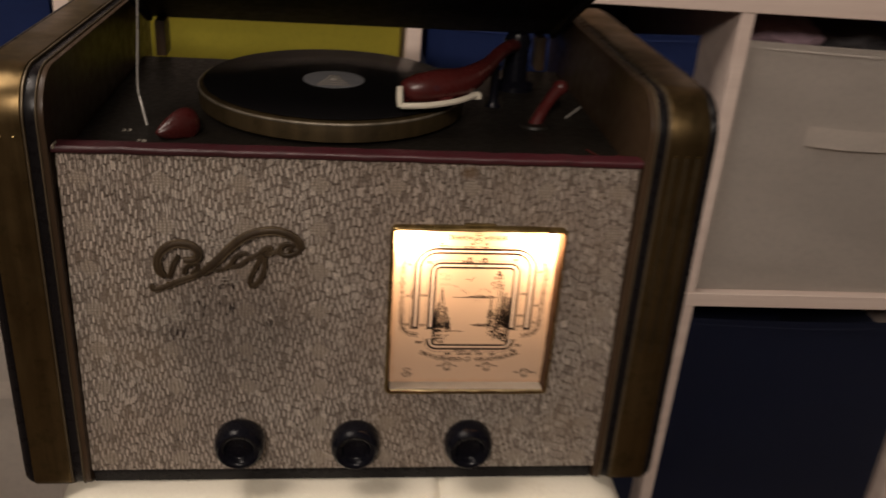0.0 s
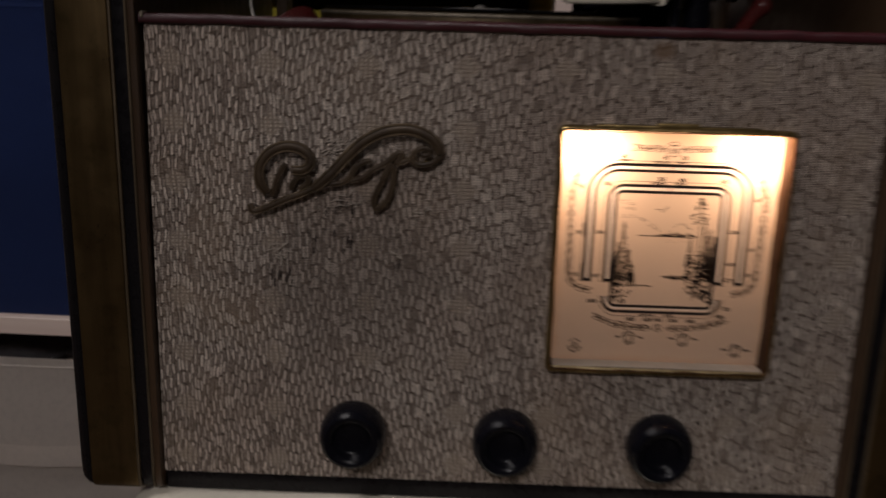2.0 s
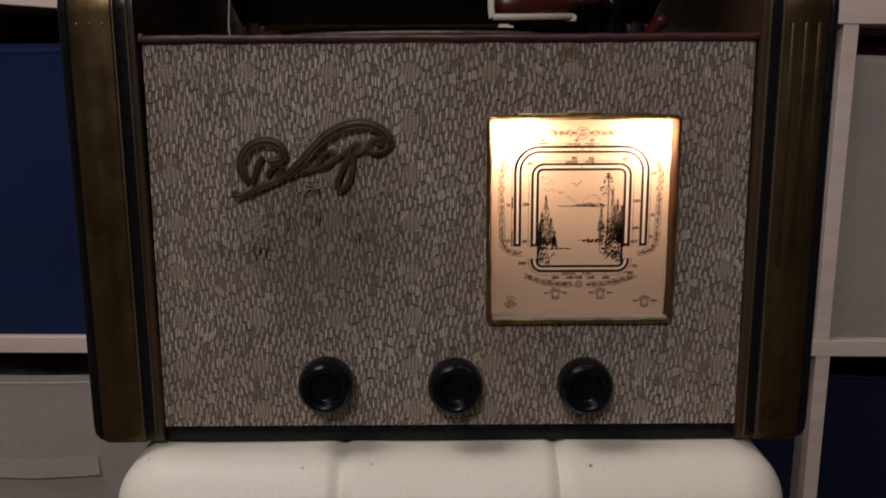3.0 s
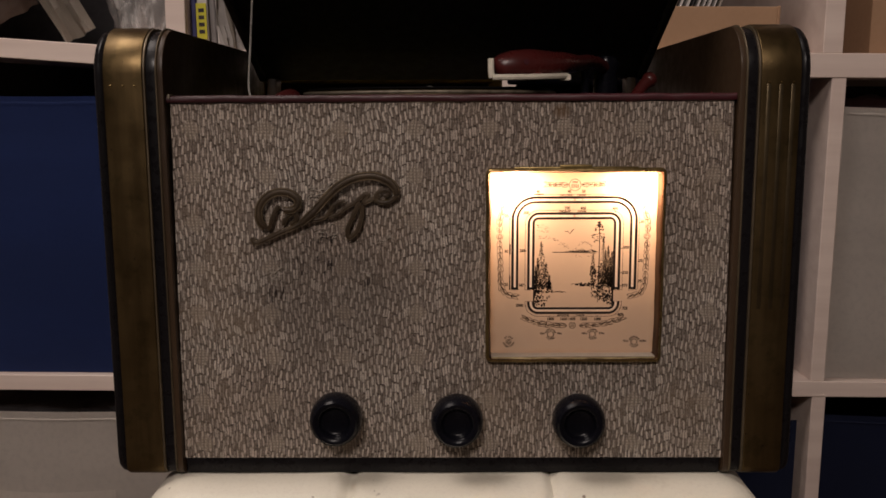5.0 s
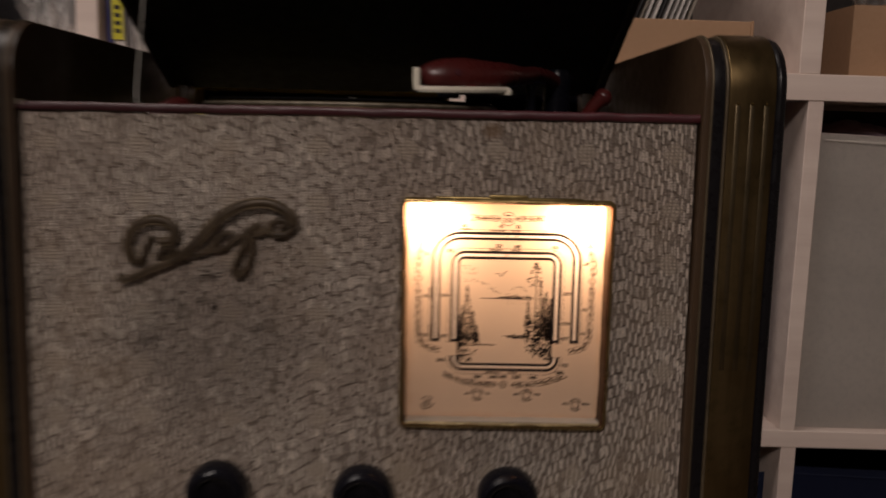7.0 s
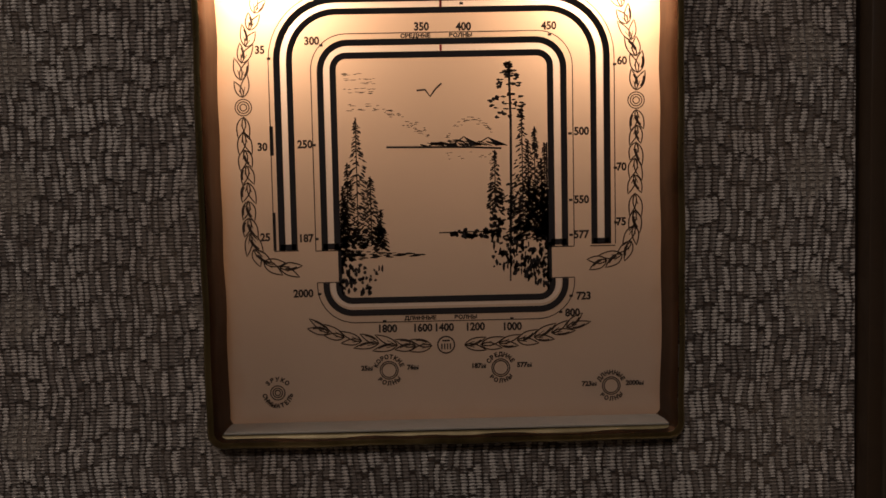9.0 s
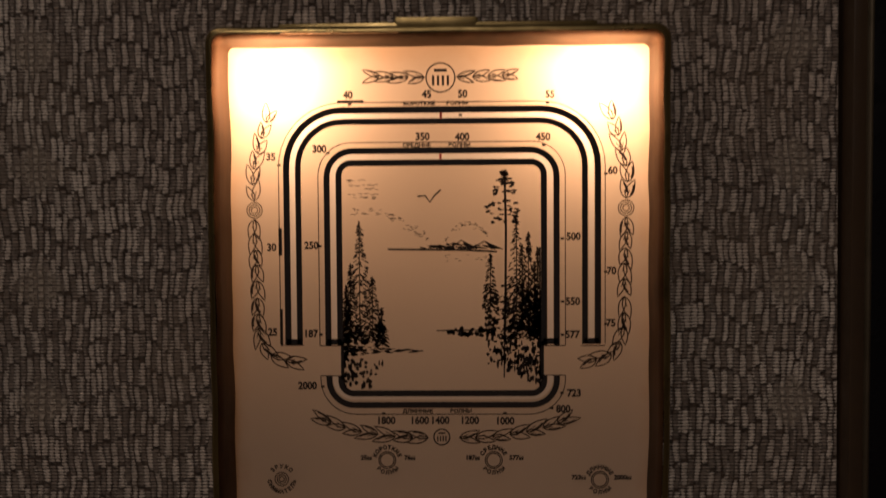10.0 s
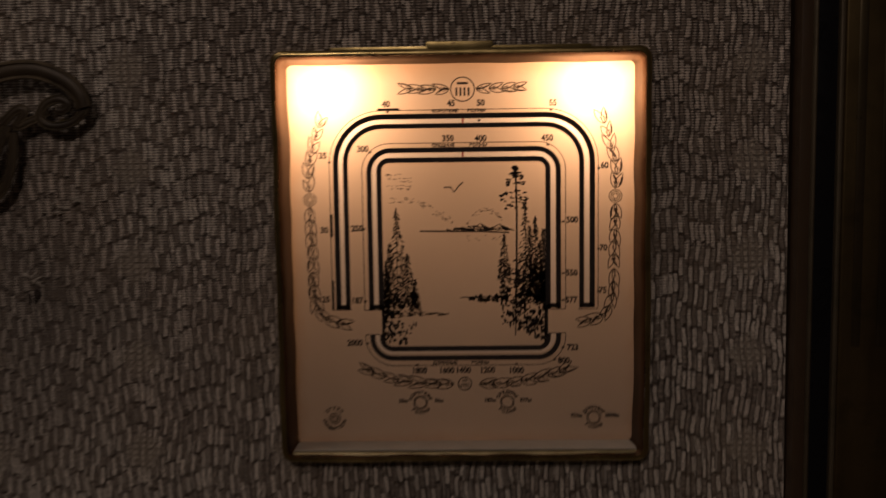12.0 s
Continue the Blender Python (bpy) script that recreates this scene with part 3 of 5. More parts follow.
def sheet(x, y, z, w, h, lean, turn, curl, material, name, label, category, thick=0.0012, seed=0, parent=None):
    """An upright sheet, sleeve or paper bag side: bent, with a wavy top, leaning on what is beside it."""
    bm = bmesh.new()
    cols, rows = 16, 16
    grid = []
    for j in range(rows + 1):
        for i in range(cols + 1):
            u, v = i / cols, j / rows
            p = Vector(((u - 0.5) * w, curl * math.sin(math.pi * u) * v + 0.55 * curl * noise.noise(Vector((u * 3, v * 3, seed))) + 0.22 * curl * noise.noise(Vector((u * 8, v * 6, seed + 0.5))), h * v + 0.02 * h * noise.noise(Vector((u * 3, seed, 1.7))) * v))
            grid.append(bm.verts.new(p))
    for j in range(rows):
        for i in range(cols):
            a = j * (cols + 1) + i
            bm.faces.new((grid[a], grid[a + 1], grid[a + cols + 2], grid[a + cols + 1]))
    bmesh.ops.solidify(bm, geom=bm.faces[:], thickness=thick)
    bmesh.ops.transform(bm, matrix=pose(x, y, z, 0, lean, turn), verts=bm.verts[:])
    ob = part(name, bm, material, parent)
    low = min(v.co.z for v in ob.data.vertices)
    ob.data.transform(Matrix.Translation((0, 0, z - low)))
    return tagged(ob, label, category) if parent is None else ob


def upper_cells():
    rnd = random.Random(4)
    # brown bags and papers
    sheet(-0.595, 0.480, z_left(-0.595), 0.17, 0.20, -14, 12, 0.060, KRAFT, "paper_bag", "crumpled brown paper bag standing on a shelf", "paper bag", 0.002, 1)
    sheet(-0.500, 0.462, z_left(-0.500), 0.085, 0.21, -27, -12, 0.045, KRAFT, "paper_bag", "brown folded paper bag leaning on a shelf", "paper bag", 0.002, 3)
    sheet(-0.412, 0.446, z_left(-0.412), 0.036, 0.20, -30, 14, 0.030, PAPER, "paper_sheet", "pale creased paper leaning on a shelf", "paper", 0.0015, 4)
    sheet(-0.525, 0.58, z_left(-0.525), 0.20, 0.28, 3, 4, 0.03, DARKCLOTH, "cloth_bag", "dark cloth bag standing on a shelf", "bag", 0.004, 6)
    bag = bmesh.new()
    bmesh.ops.create_icosphere(bag, subdivisions=4, radius=1.0)
    for v in bag.verts:
        d = 1 + 0.16 * noise.noise(v.co * 2.3) + 0.07 * noise.noise(v.co * 6.1)
        v.co = Vector((-0.352 + 0.043 * v.co.x * d, 0.470 + 0.045 * v.co.y * d, z_left(-0.352) + 0.112 + 0.112 * max(-1.0, v.co.z * d)))
    tagged(part("plastic_bag", bag, PLASTIC, smooth=80), "crumpled clear plastic bag with pale papers inside", "bag")
    sheet(-0.350, 0.545, z_left(-0.350), 0.075, 0.20, 4, 4, 0.012, GREYPAPER, "paper_sheet", "grey paper standing on a shelf", "paper", 0.002, 8)
    # row of magazines and papers beside the divider
    x = -0.2862
    specs = (("magazine", INDIGO, 0.0055, 0.29), ("magazine", WHITEPAPER, 0.011, 0.27), ("magazine", GREYPAPER, 0.006, 0.25), ("magazine", WHITEPAPER, 0.006, 0.28), ("magazine", GREYPAPER, 0.008, 0.26), ("magazine", WHITEPAPER, 0.006, 0.24),
             ("magazine", PAPER, 0.007, 0.23), ("magazine", WHITEPAPER, 0.005, 0.25), ("magazine", PAPER, 0.008, 0.27))
    for k, (name, material, w, h) in enumerate(specs):
        lean = -(0.5 + 0.75 * k)
        b = block(0, w, 0, 0.20, 0, h, 0.001, 1)
        bmesh.ops.transform(b, matrix=pose(x, 0.432 + 0.012 * rnd.random(), Z_UP, 0, lean, 0), verts=b.verts[:])
        ob = part(name, b, material)
        low = min(v.co.z for v in ob.data.vertices)
        ob.data.transform(Matrix.Translation((0, 0, Z_UP + 0.0003 - low)))
        tagged(ob, "worn magazine standing upright on a shelf", "magazine", "magazines on the shelf")
        if k == 1:
            t = block(-0.0005, w * 0.95, -0.0012, -0.0002, 0.012, 0.050)
            bmesh.ops.transform(t, matrix=pose(x, 0.4315, Z_UP, 0, lean, 0), verts=t.verts[:])
            tg = part("spine_tag", t, TAG, ob, "yellow spine tag with small dark bars")
            for q in range(4):
                s = block(w * 0.2, w * 0.75, -0.0017, -0.0013, 0.018 + 0.0075 * q, 0.022 + 0.0075 * q)
                bmesh.ops.transform(s, matrix=pose(x, 0.4315, Z_UP, 0, lean, 0), verts=s.verts[:])
                part("spine_bar", s, INK, tg)
        x += w + 0.0020
    for k in range(5):
        sheet(-0.240 + 0.010 * k, 0.432 + 0.003 * k, Z_UP, 0.034, 0.20 - 0.024 * k, -6 - 2 * k, 62 - 9 * k, 0.026, WHITEPAPER if k != 1 else PAPER, "paper_sheet", "creased loose paper between magazines", "paper", 0.0008, 20 + k)
    # cardboard box with sleeves
    x0, x1, y0, y1, z1 = 0.205, 0.345, 0.428, 0.62, Z_UP + 0.049
    box = thing("cardboard_box", "open brown cardboard box full of thin sleeves", "box", ((x0 + x1) / 2, 0.52, Z_UP))
    part("front_flap", block(x0 - 0.075, x1, y0, y0 + 0.003, Z_UP + 0.0003, z1, 0.0008, 1), CARD, box)
    part("side_wall", block(x1, x1 + 0.003, y0, y1, Z_UP + 0.0003, z1 + 0.001, 0.0008, 1), CARD, box)
    part("side_wall", block(x0 - 0.075, x0 - 0.072, y0 + 0.0032, y1, Z_UP + 0.0003, z1, 0.0008, 1), CARD, box)
    part("back_wall", block(x0 - 0.0715, x1 - 0.0005, y1 - 0.003, y1, Z_UP + 0.0003, z1, 0.0008, 1), CARD, box)
    for k in range(26):
        w = 0.0012 + 0.0010 * rnd.random()
        xx = x0 - 0.070 + 0.0060 * k
        if xx > x1 - 0.072:
            break
        b = block(0, w, 0, 0.125, 0, 0.150 + 0.012 * rnd.random())
        bmesh.ops.transform(b, matrix=pose(xx, y0 + 0.006 + 0.004 * rnd.random(), Z_UP + 0.001, 0, 19 + 2 * rnd.random(), 0), verts=b.verts[:])
        ob = part("record_sleeve", b, rnd.choice((WHITEPAPER, WHITEPAPER, DARKCLOTH, PAPER)))
        low = min(v.co.z for v in ob.data.vertices)
        ob.data.transform(Matrix.Translation((0, 0, Z_UP + 0.0006 - low)))
        tagged(ob, "thin paper sleeve standing in a cardboard box", "record sleeve", "sleeves in the cardboard box")
    # right cell: boxes and bag
    part("wood_box", block(0.455, 0.500, 0.450, 0.62, Z_UP + 0.0003, Z_UP + 0.072, 0.002), CARD)["category"] = "box"
    tagged(bpy.data.objects["wood_box"], "small brown box on a shelf", "box")
    tagged(part("parcel", block(0.502, 0.600, 0.445, 0.62, Z_UP + 0.0003, Z_UP + 0.078, 0.002), CARD), "small tan cardboard parcel on a shelf", "box")
    bag = bmesh.new()
    bmesh.ops.create_icosphere(bag, subdivisions=4, radius=1.0)
    for v in bag.verts:
        d = 1 + 0.2 * noise.noise(v.co * 2.9) + 0.08 * noise.noise(v.co * 7.1)
        v.co = Vector((0.530 + 0.060 * v.co.x * d, 0.53 + 0.06 * v.co.y * d, Z_UP + 0.079 + 0.06 + 0.06 * max(-1.0, v.co.z * d)))
    tagged(part("plastic_bag", bag, PLASTIC, smooth=80), "crumpled clear plastic bag lying on a parcel", "bag")
    # folded cloth in the white box; last two are added to darken the lower box's gap
    for cx, cz, r, m in ((0.500, 0.690, 0.055, MAUVE), (0.590, 0.688, 0.060, DARKCLOTH), (0.660, 0.690, 0.045, BLUE), (-0.530, 0.322, 0.085, DARKCLOTH), (-0.385, 0.324, 0.080, DARKCLOTH)):
        cl = bmesh.new()
        bmesh.ops.create_icosphere(cl, subdivisions=4, radius=1.0)
        for v in cl.verts:
            d = 1 + 0.22 * noise.noise(v.co * 2.1 + Vector((cx * 20, 0, 0))) + 0.08 * noise.noise(v.co * 6.0)
            v.co = Vector((cx + r * v.co.x * d, 0.55 + 0.08 * v.co.y * d, cz + 0.024 * v.co.z * d))
        tagged(part("cloth_or_gap_fill", cl, m, smooth=80), "bunched soft cloth, or added dark fill for a shaded gap, in a storage box", "cloth")


upper_cells()
for ob in [o for o in scene.objects if o not in BEFORE_SHELF and o.parent is None]:
    ob.matrix_world = SHELF_LEAN @ ob.matrix_world


# ---- stool ----
STOOL_TOP = 0.4625


def stool():
    ob = thing("pouf_stool", "white tufted leatherette pouf stool with stitched seams", "stool", (0.0, 0.165, 0.0))
    hx, hy, z0, z1, cy = 0.206, 0.205, 0.33, STOOL_TOP, 0.163
    bm = bmesh.new()
    bmesh.ops.create_cube(bm, size=2.0)
    bmesh.ops.subdivide_edges(bm, edges=bm.edges[:], cuts=119, use_grid_fill=True)
    r, hz = 0.034, (z1 - z0) / 2
    for v in bm.verts:
        u = v.co.copy()
        p = Vector((u.x * hx, u.y * hy, u.z * hz))
        core = Vector((max(-hx + r, min(hx - r, p.x)), max(-hy + r, min(hy - r, p.y)), max(-hz + r * 0.9, min(hz - r * 0.9, p.z))))
        d = p - core
        q = core + d.normalized() * r if d.length > 1e-9 else p
        near = min(abs(p.x - s) for s in (-0.0665, 0.0655))
        side = abs(u.y) < 0.999 and abs(u.x) > 0.999
        neary = min(abs(p.y - s) for s in (-0.0665, 0.0665))
        groove = 0.0042 * math.exp(-(near / 0.0034) ** 2) + (0.0042 * math.exp(-(neary / 0.0034) ** 2) if abs(u.y) < 0.999 else 0.0)
        if side:
            groove = 0.0042 * math.exp(-(neary / 0.0034) ** 2)
        puff = 0.0011 * abs(math.cos(math.pi * p.x / 0.132 * 0.98))
        puff += 0.0004 * noise.noise(p * 30)
        n = d.normalized() if d.length > 1e-9 else Vector((0, 0, 1))
        q -= n * (groove + puff)
        v.co = Vector((q.x, q.y + cy, q.z + (z0 + z1) / 2))
    top = max(v.co.z for v in bm.verts)
    for v in bm.verts:
        v.co.z += STOOL_TOP - top
    part("cushion", bm, LEATHER, ob, smooth=60)
    part("stool_body", block(-0.196, 0.196, cy - 0.195, cy + 0.195, 0.045, 0.334, 0.018, 3), LEATHER, ob)
    for s in (-0.0665, 0.0655):
        part("seam", tube(smooth_path([(s, cy - hy + 0.0046, 0.345), (s, cy - hy + 0.0046, 0.405), (s, cy - hy + 0.010, 0.4335), (s, cy - hy + 0.030, 0.4535)], 8), 0.0009, 6), SEAM, ob)
    for sx in (-0.16, 0.16):
        for sy in (-0.16, 0.16):
            part("foot", lathe([(0, 0), (0.018, 0), (0.024, 0.046), (0, 0.046)], 20, pose(sx, cy + sy, 0)), BLACK, ob)


stool()


# ---- the radio with its record player ----
radio = thing("radio_phonograph", "vintage brown and gold radio with record player, lid propped open", "radio", (0.0, 0.14, STOOL_TOP))
PX, PZ0, PZ1 = 0.1768, 0.4735, 0.7060
DECK_Z = 0.6985
BACK = 0.300
HX0, HX1, HZ0, HZ1 = 0.0231, 0.1337, 0.5410, 0.6638


def cheek(side):
    """One rounded side post: an inner wooden panel, piping, a black band, the gold band with three flutes, and a black outer band."""
    front, top, low, r = -0.0065, 0.7540, 0.4632, 0.030

    def outline(inset):
        y0, z1, z0, y1 = front + inset, top - inset, low, BACK - inset
        pts = [(y0 + 0.006, z0), (y0 + 0.0015, z0 + 0.003), (y0, z0 + 0.007), (y0, z0 + 0.014)]
        rr = r - inset
        for i in range(11):
            a = radians(180 - 9 * i)
            pts.append((y0 + rr + rr * math.cos(a), z1 - rr + rr * math.sin(a)))
        for i in range(7):
            a = radians(90 - 15 * i)
            pts.append((y1 - 0.02 + 0.02 * math.cos(a), z1 - 0.022 + 0.02 * math.sin(a)))
        pts += [(y1, z0 + 0.014), (y1, z0 + 0.007), (y1, z0 + 0.003), (y1, z0)]
        return pts

    bands = (("inner_panel", 0.1778, 0.1814, 0.0012, BROWN, 0.0004, "dark brown wooden inner panel"),
             ("piping", 0.1811, 0.1825, 0.0, PIPING, 0.0008, "thin dull gold piping"),
             ("black_band", 0.1822, 0.1895, 0.0022, BLACK, 0.0006, "glossy black band"),
             ("edge_bead", 0.1887, 0.1903, 0.0004, PIPING, 0.0005, "thin gold bead"),
             ("gold_band", 0.1900, 0.2146, -0.0002, GOLD, 0.0008, "gold lacquered band with three flutes"),
             ("outer_band", 0.2138, 0.2216, 0.0014, BLACK, 0.0042, "black rounded outer band"))
    body = None
    for name, a, b, inset, material, bevel, label in bands:
        x0, x1 = (a, b) if side > 0 else (-b, -a)
        ob = part(name, extrude_profile(outline(inset), x0, x1, bevel), material, radio, label)
        if name == "outer_band":
            for v in ob.data.vertices:
                h = max(0.0, low + 0.012 - v.co.z) / 0.012
                if abs(v.co.x) > 0.2150:
                    v.co.x -= side * 0.0068 * (1 - math.sqrt(max(0.0, 1 - h * h)))
        if name == "gold_band":
            body = ob
    for k in range(3):
        x = side * (0.2024 + 0.0074 * (k - 1))
        y = front - 0.0002
        holder = body
        if side > 0:
            pts = [(x, y + 0.0010, 0.5735), (x, y - 0.0004, 0.5760), (x, y - 0.0004, 0.7150), (x, y + 0.0008, 0.7180)]
            holder = part("flute", tube(pts, [0.0010, 0.0013, 0.0013, 0.0010], 10, 0.10), FLUTE, body)
        part("flute_tip", tube([(x, y + 0.0006, 0.7160), (x, y - 0.0003, 0.7172), (x, y + 0.0008, 0.7182)], [0.0004, 0.0008, 0.0003], 8, 0.8), BRASS, holder)


cheek(-1)
cheek(1)


def cabinet():
    hole = [(HX1, HZ1), (HX0, HZ1), (HX0, HZ0), (HX1, HZ0)]
    outer = [(PX - 0.0007, PZ1), (-PX + 0.0012, PZ1), (-PX - 0.0008, PZ0), (PX + 0.0008, PZ0)]
    part("speaker_cloth_panel", ring_plate(outer, hole, 0.0, 0.010), CLOTH, radio, "brown and cream woven speaker cloth, soiled", smooth=0)
    bm = block(-0.1772, 0.1772, -0.0022, 0.0105, PZ1 + 0.0002, 0.7108)
    bmesh.ops.subdivide_edges(bm, edges=[e for e in bm.edges if abs(e.verts[0].co.x - e.verts[1].co.x) > 0.1], cuts=90)
    bmesh.ops.bevel(bm, geom=[e for e in bm.edges if abs(e.verts[0].co.x - e.verts[1].co.x) > 1e-5], offset=0.0018, segments=3, profile=0.6, affect="EDGES")
    for v in bm.verts:
        v.co += Vector((0, 0.0007 * noise.noise(Vector((v.co.x * 55, v.co.z * 90, 2.0))), 0.0006 * noise.noise(Vector((v.co.x * 75, v.co.y * 90, 7.0))) + 0.0002))
    part("top_strip", bm, MAROON, radio, "maroon painted front edge strip, uneven", smooth=60)
    part("paint_chip", block(-0.1765, -0.1748, -0.0030, 0.0040, 0.7090, 0.7119, 0.0005, 1), WORN_RIM, radio, "pale worn corner")
    part("plinth", block(-0.1772, 0.1772, 0.001, BACK - 0.01, STOOL_TOP, PZ0 - 0.0002, 0.0015, 2), BLACK, radio, "black base")
    part("corner_block", block(-0.1930, -0.1772, 0.004, 0.05, STOOL_TOP, 0.4632, 0.0003, 1), BLACK, radio)
    part("corner_block", block(0.1772, 0.1930, 0.004, 0.05, STOOL_TOP, 0.4632, 0.0003, 1), BLACK, radio)
    part("deck", block(-0.1775, 0.1775, 0.0107, 0.262, DECK_Z - 0.008, DECK_Z, 0.0008, 1), DECK, radio, "dark brown painted turntable deck")
    part("back_panel", block(-0.1775, 0.1775, 0.256, 0.262, PZ0, DECK_Z - 0.0085), BROWN, radio)


cabinet()


def lid():
    """The lid, hinged along the back and propped up."""
    tilt, depth, t = 25.0, 0.285, 0.016
    hinge = pose(0, 0.283, 0.7265, -tilt, 0, 0)
    b = block(-0.1755, 0.1755, -depth, 0.0, 0.0, t, 0.004, 3)
    bmesh.ops.transform(b, matrix=hinge, verts=b.verts[:])
    ob = part("lid", b, LINING, radio, "raised lid with black lining")
    for a in (-0.1755, 0.1695):
        r = block(a, a + 0.006, -depth + 0.004, -0.012, -0.006, 0.0005, 0.001, 1)
        bmesh.ops.transform(r, matrix=hinge, verts=r.verts[:])
        part("rim", r, LINING, ob)
    for x in (-0.1625, 0.1625):
        h = block(x - 0.0045, x + 0.0045, 0.2600, 0.2820, 0.6990, 0.7290, 0.002, 2)
        part("hinge", h, BROWN, radio, "small dark hinge bracket")
    wire = smooth_path([(-0.139, 0.078, DECK_Z - 0.001), (-0.1435, 0.088, 0.708), (-0.1480, 0.100, 0.7195), (-0.1474, 0.108, 0.750), (-0.1462, 0.119, 0.7985)], 6)
    part("lid_stay", tube(wire, 0.0008, 8), CHROME, radio, "thin bent metal lid stay")
    part("stay_bracket", block(-0.1500, -0.1425, 0.115, 0.128, 0.7920, 0.8020, 0.001, 1), CHROME, radio)


lid()


SHEET_Y = 0.0055


def dial_frame():
    """Brass surround: rounded rim, sloping inner walls, stepped crest on the top edge."""
    outer = ((0.0012, 0.0006), (0.0014, -0.0026), (0.0011, -0.0044), (0.0003, -0.0053), (-0.0006, -0.0052))
    inner = ((-0.0006, -0.0052), (-0.0012, -0.0042), (-0.0015, -0.0022), (-0.0018, 0.0010), (-0.0022, SHEET_Y - 0.0004))

    def swept(cuts, waver):
        """Rings round the opening; waver bends the thin metal in and out a little."""
        bm = bmesh.new()
        rings, counts = [], [36 if i % 7 == 6 else 1 for i in range(28)]
        for k, (g, y) in enumerate(cuts):
            ring = []
            for x, z in densified(rounded_rect(HX0 - g, HX1 + g, HZ0 - g, HZ1 + g, 0.0030 + 0.6 * g), counts):
                push = waver * noise.noise(Vector((x * 70, k * 0.15, z * 70)))
                mx, mz = (HX0 + HX1) / 2, (HZ0 + HZ1) / 2
                ring.append(bm.verts.new((x + push * (1 if x > mx else -1), y + 0.5 * push, z + push * (1 if z > mz else -1))))
            rings.append(ring)
        for a, b in zip(rings, rings[1:]):
            for i in range(len(a)):
                j = (i + 1) % len(a)
                bm.faces.new((a[i], a[j], b[j], b[i]))
        return bm

    frame_ob = part("dial_frame", swept(outer, 0.00035), BRASS, radio, "tarnished brass dial frame", smooth=60)
    part("liner", swept(inner, 0.00055), LINER, frame_ob, "dark brown inner edge", smooth=60)
    # paler than the frame: lamp light and dial glow are put into its colour
    part("sill", tube([(HX0 + 0.0022, -0.0030, HZ0 + 0.0009), (0.060, -0.0033, HZ0 + 0.0007), (0.098, -0.0033, HZ0 + 0.0007), (HX1 - 0.0022, -0.0030, HZ0 + 0.0009)], 0.0011, 10), SILL, frame_ob, "brass lower ledge, coloured paler as if lit")
    # added cream strip: stands in for the dial's glow on the ledge
    part("ledge_glow_strip", block(HX0 + 0.0026, HX1 - 0.0026, -0.0036, SHEET_Y - 0.0004, HZ0 + 0.0021, HZ0 + 0.0026, 0.0001, 1), CREAM, frame_ob, "added cream strip below the dial, standing for glow on the ledge")
    for x0, x1, h in ((0.0395, 0.1175, 0.0015), (0.0680, 0.0885, 0.0028)):
        part("crest", block(x0, x1, -0.0040, -0.0004, HZ1 - 0.0001, HZ1 + 0.0006 + h, 0.0009, 2), BRASS, frame_ob)


dial_frame()


def light_box():
    t = 0.002
    x0, x1, z0, z1, y1 = HX0 - 0.0005, HX1 + 0.0005, HZ0 - 0.001, HZ1 + 0.001, 0.058
    bm = block(x0 - t, x0, SHEET_Y, y1, z0, z1)
    bm = block(x1, x1 + t, SHEET_Y, y1, z0, z1, bm=bm)
    bm = block(x0 - t, x1 + t, SHEET_Y, y1, z1, z1 + t, bm=bm)
    bm = block(x0 - t, x1 + t, SHEET_Y, y1, z0 - t, z0, bm=bm)
    bm = block(x0 - t, x1 + t, y1, y1 + t, z0 - t, z1 + t, bm=bm)
    # unseen box, near black to keep the bulbs' glow near the top
    part("light_box", bm, BOX_DARK, radio, smooth=0)
    for x, y, z in BULBS:
        part("bulb_socket", lathe([(0, 0), (0.004, 0), (0.004, 0.014), (0, 0.014)], 16, pose(x, y + 0.010, z, -90, 0, 0)), BRASS, radio)


light_box()
bm = bmesh.new()
bm.faces.new([bm.verts.new(p) for p in ((HX0, SHEET_Y, HZ0), (HX1, SHEET_Y, HZ0), (HX1, SHEET_Y, HZ1), (HX0, SHEET_Y, HZ1))])
dial = part("dial_sheet", bm, SHEET, radio, "cream printed tuning dial lit from behind", smooth=0)


# the dial's drawing, on a grid of 0.146 mm
def grid(a, b, lift=0.00025):
    return Vector((0.0312 + (a - 467) * UNIT, SHEET_Y - lift, 0.6204 - (b - 389) * UNIT))


def ribbon(bm, points, width, closed=False):
    """A flat inked line through grid points."""
    p = [Vector((a, b)) for a, b in points]
    k = len(p)
    left, right = [], []
    for i in range(k):
        before = p[i - 1] if closed or i else p[i]
        after = p[(i + 1) % k] if closed or i < k - 1 else p[i]
        d = (after - before)
        d = d.normalized() if d.length > 1e-9 else Vector((1, 0))
        nrm = Vector((-d.y, d.x)) * (width / 2)
        left.append(bm.verts.new(grid(*(p[i] + nrm)))), right.append(bm.verts.new(grid(*(p[i] - nrm))))
    for i in range(k if closed else k - 1):
        j = (i + 1) % k
        bm.faces.new((left[i], left[j], right[j], right[i]))


def patch(bm, points):
    bm.faces.new([bm.verts.new(grid(a, b)) for a, b in points])


def arch(x0, x1, top, bottom, r, n=10):
    pts = [(x0, bottom)]
    for i in range(n + 1):
        a = radians(180 + 90 * i / n)
        pts.append((x0 + r + r * math.cos(a), top + r + r * math.sin(a)))
    for i in range(n + 1):
        a = radians(270 + 90 * i / n)
        pts.append((x1 - r + r * math.cos(a), top + r + r * math.sin(a)))
    return pts + [(x1, bottom)]


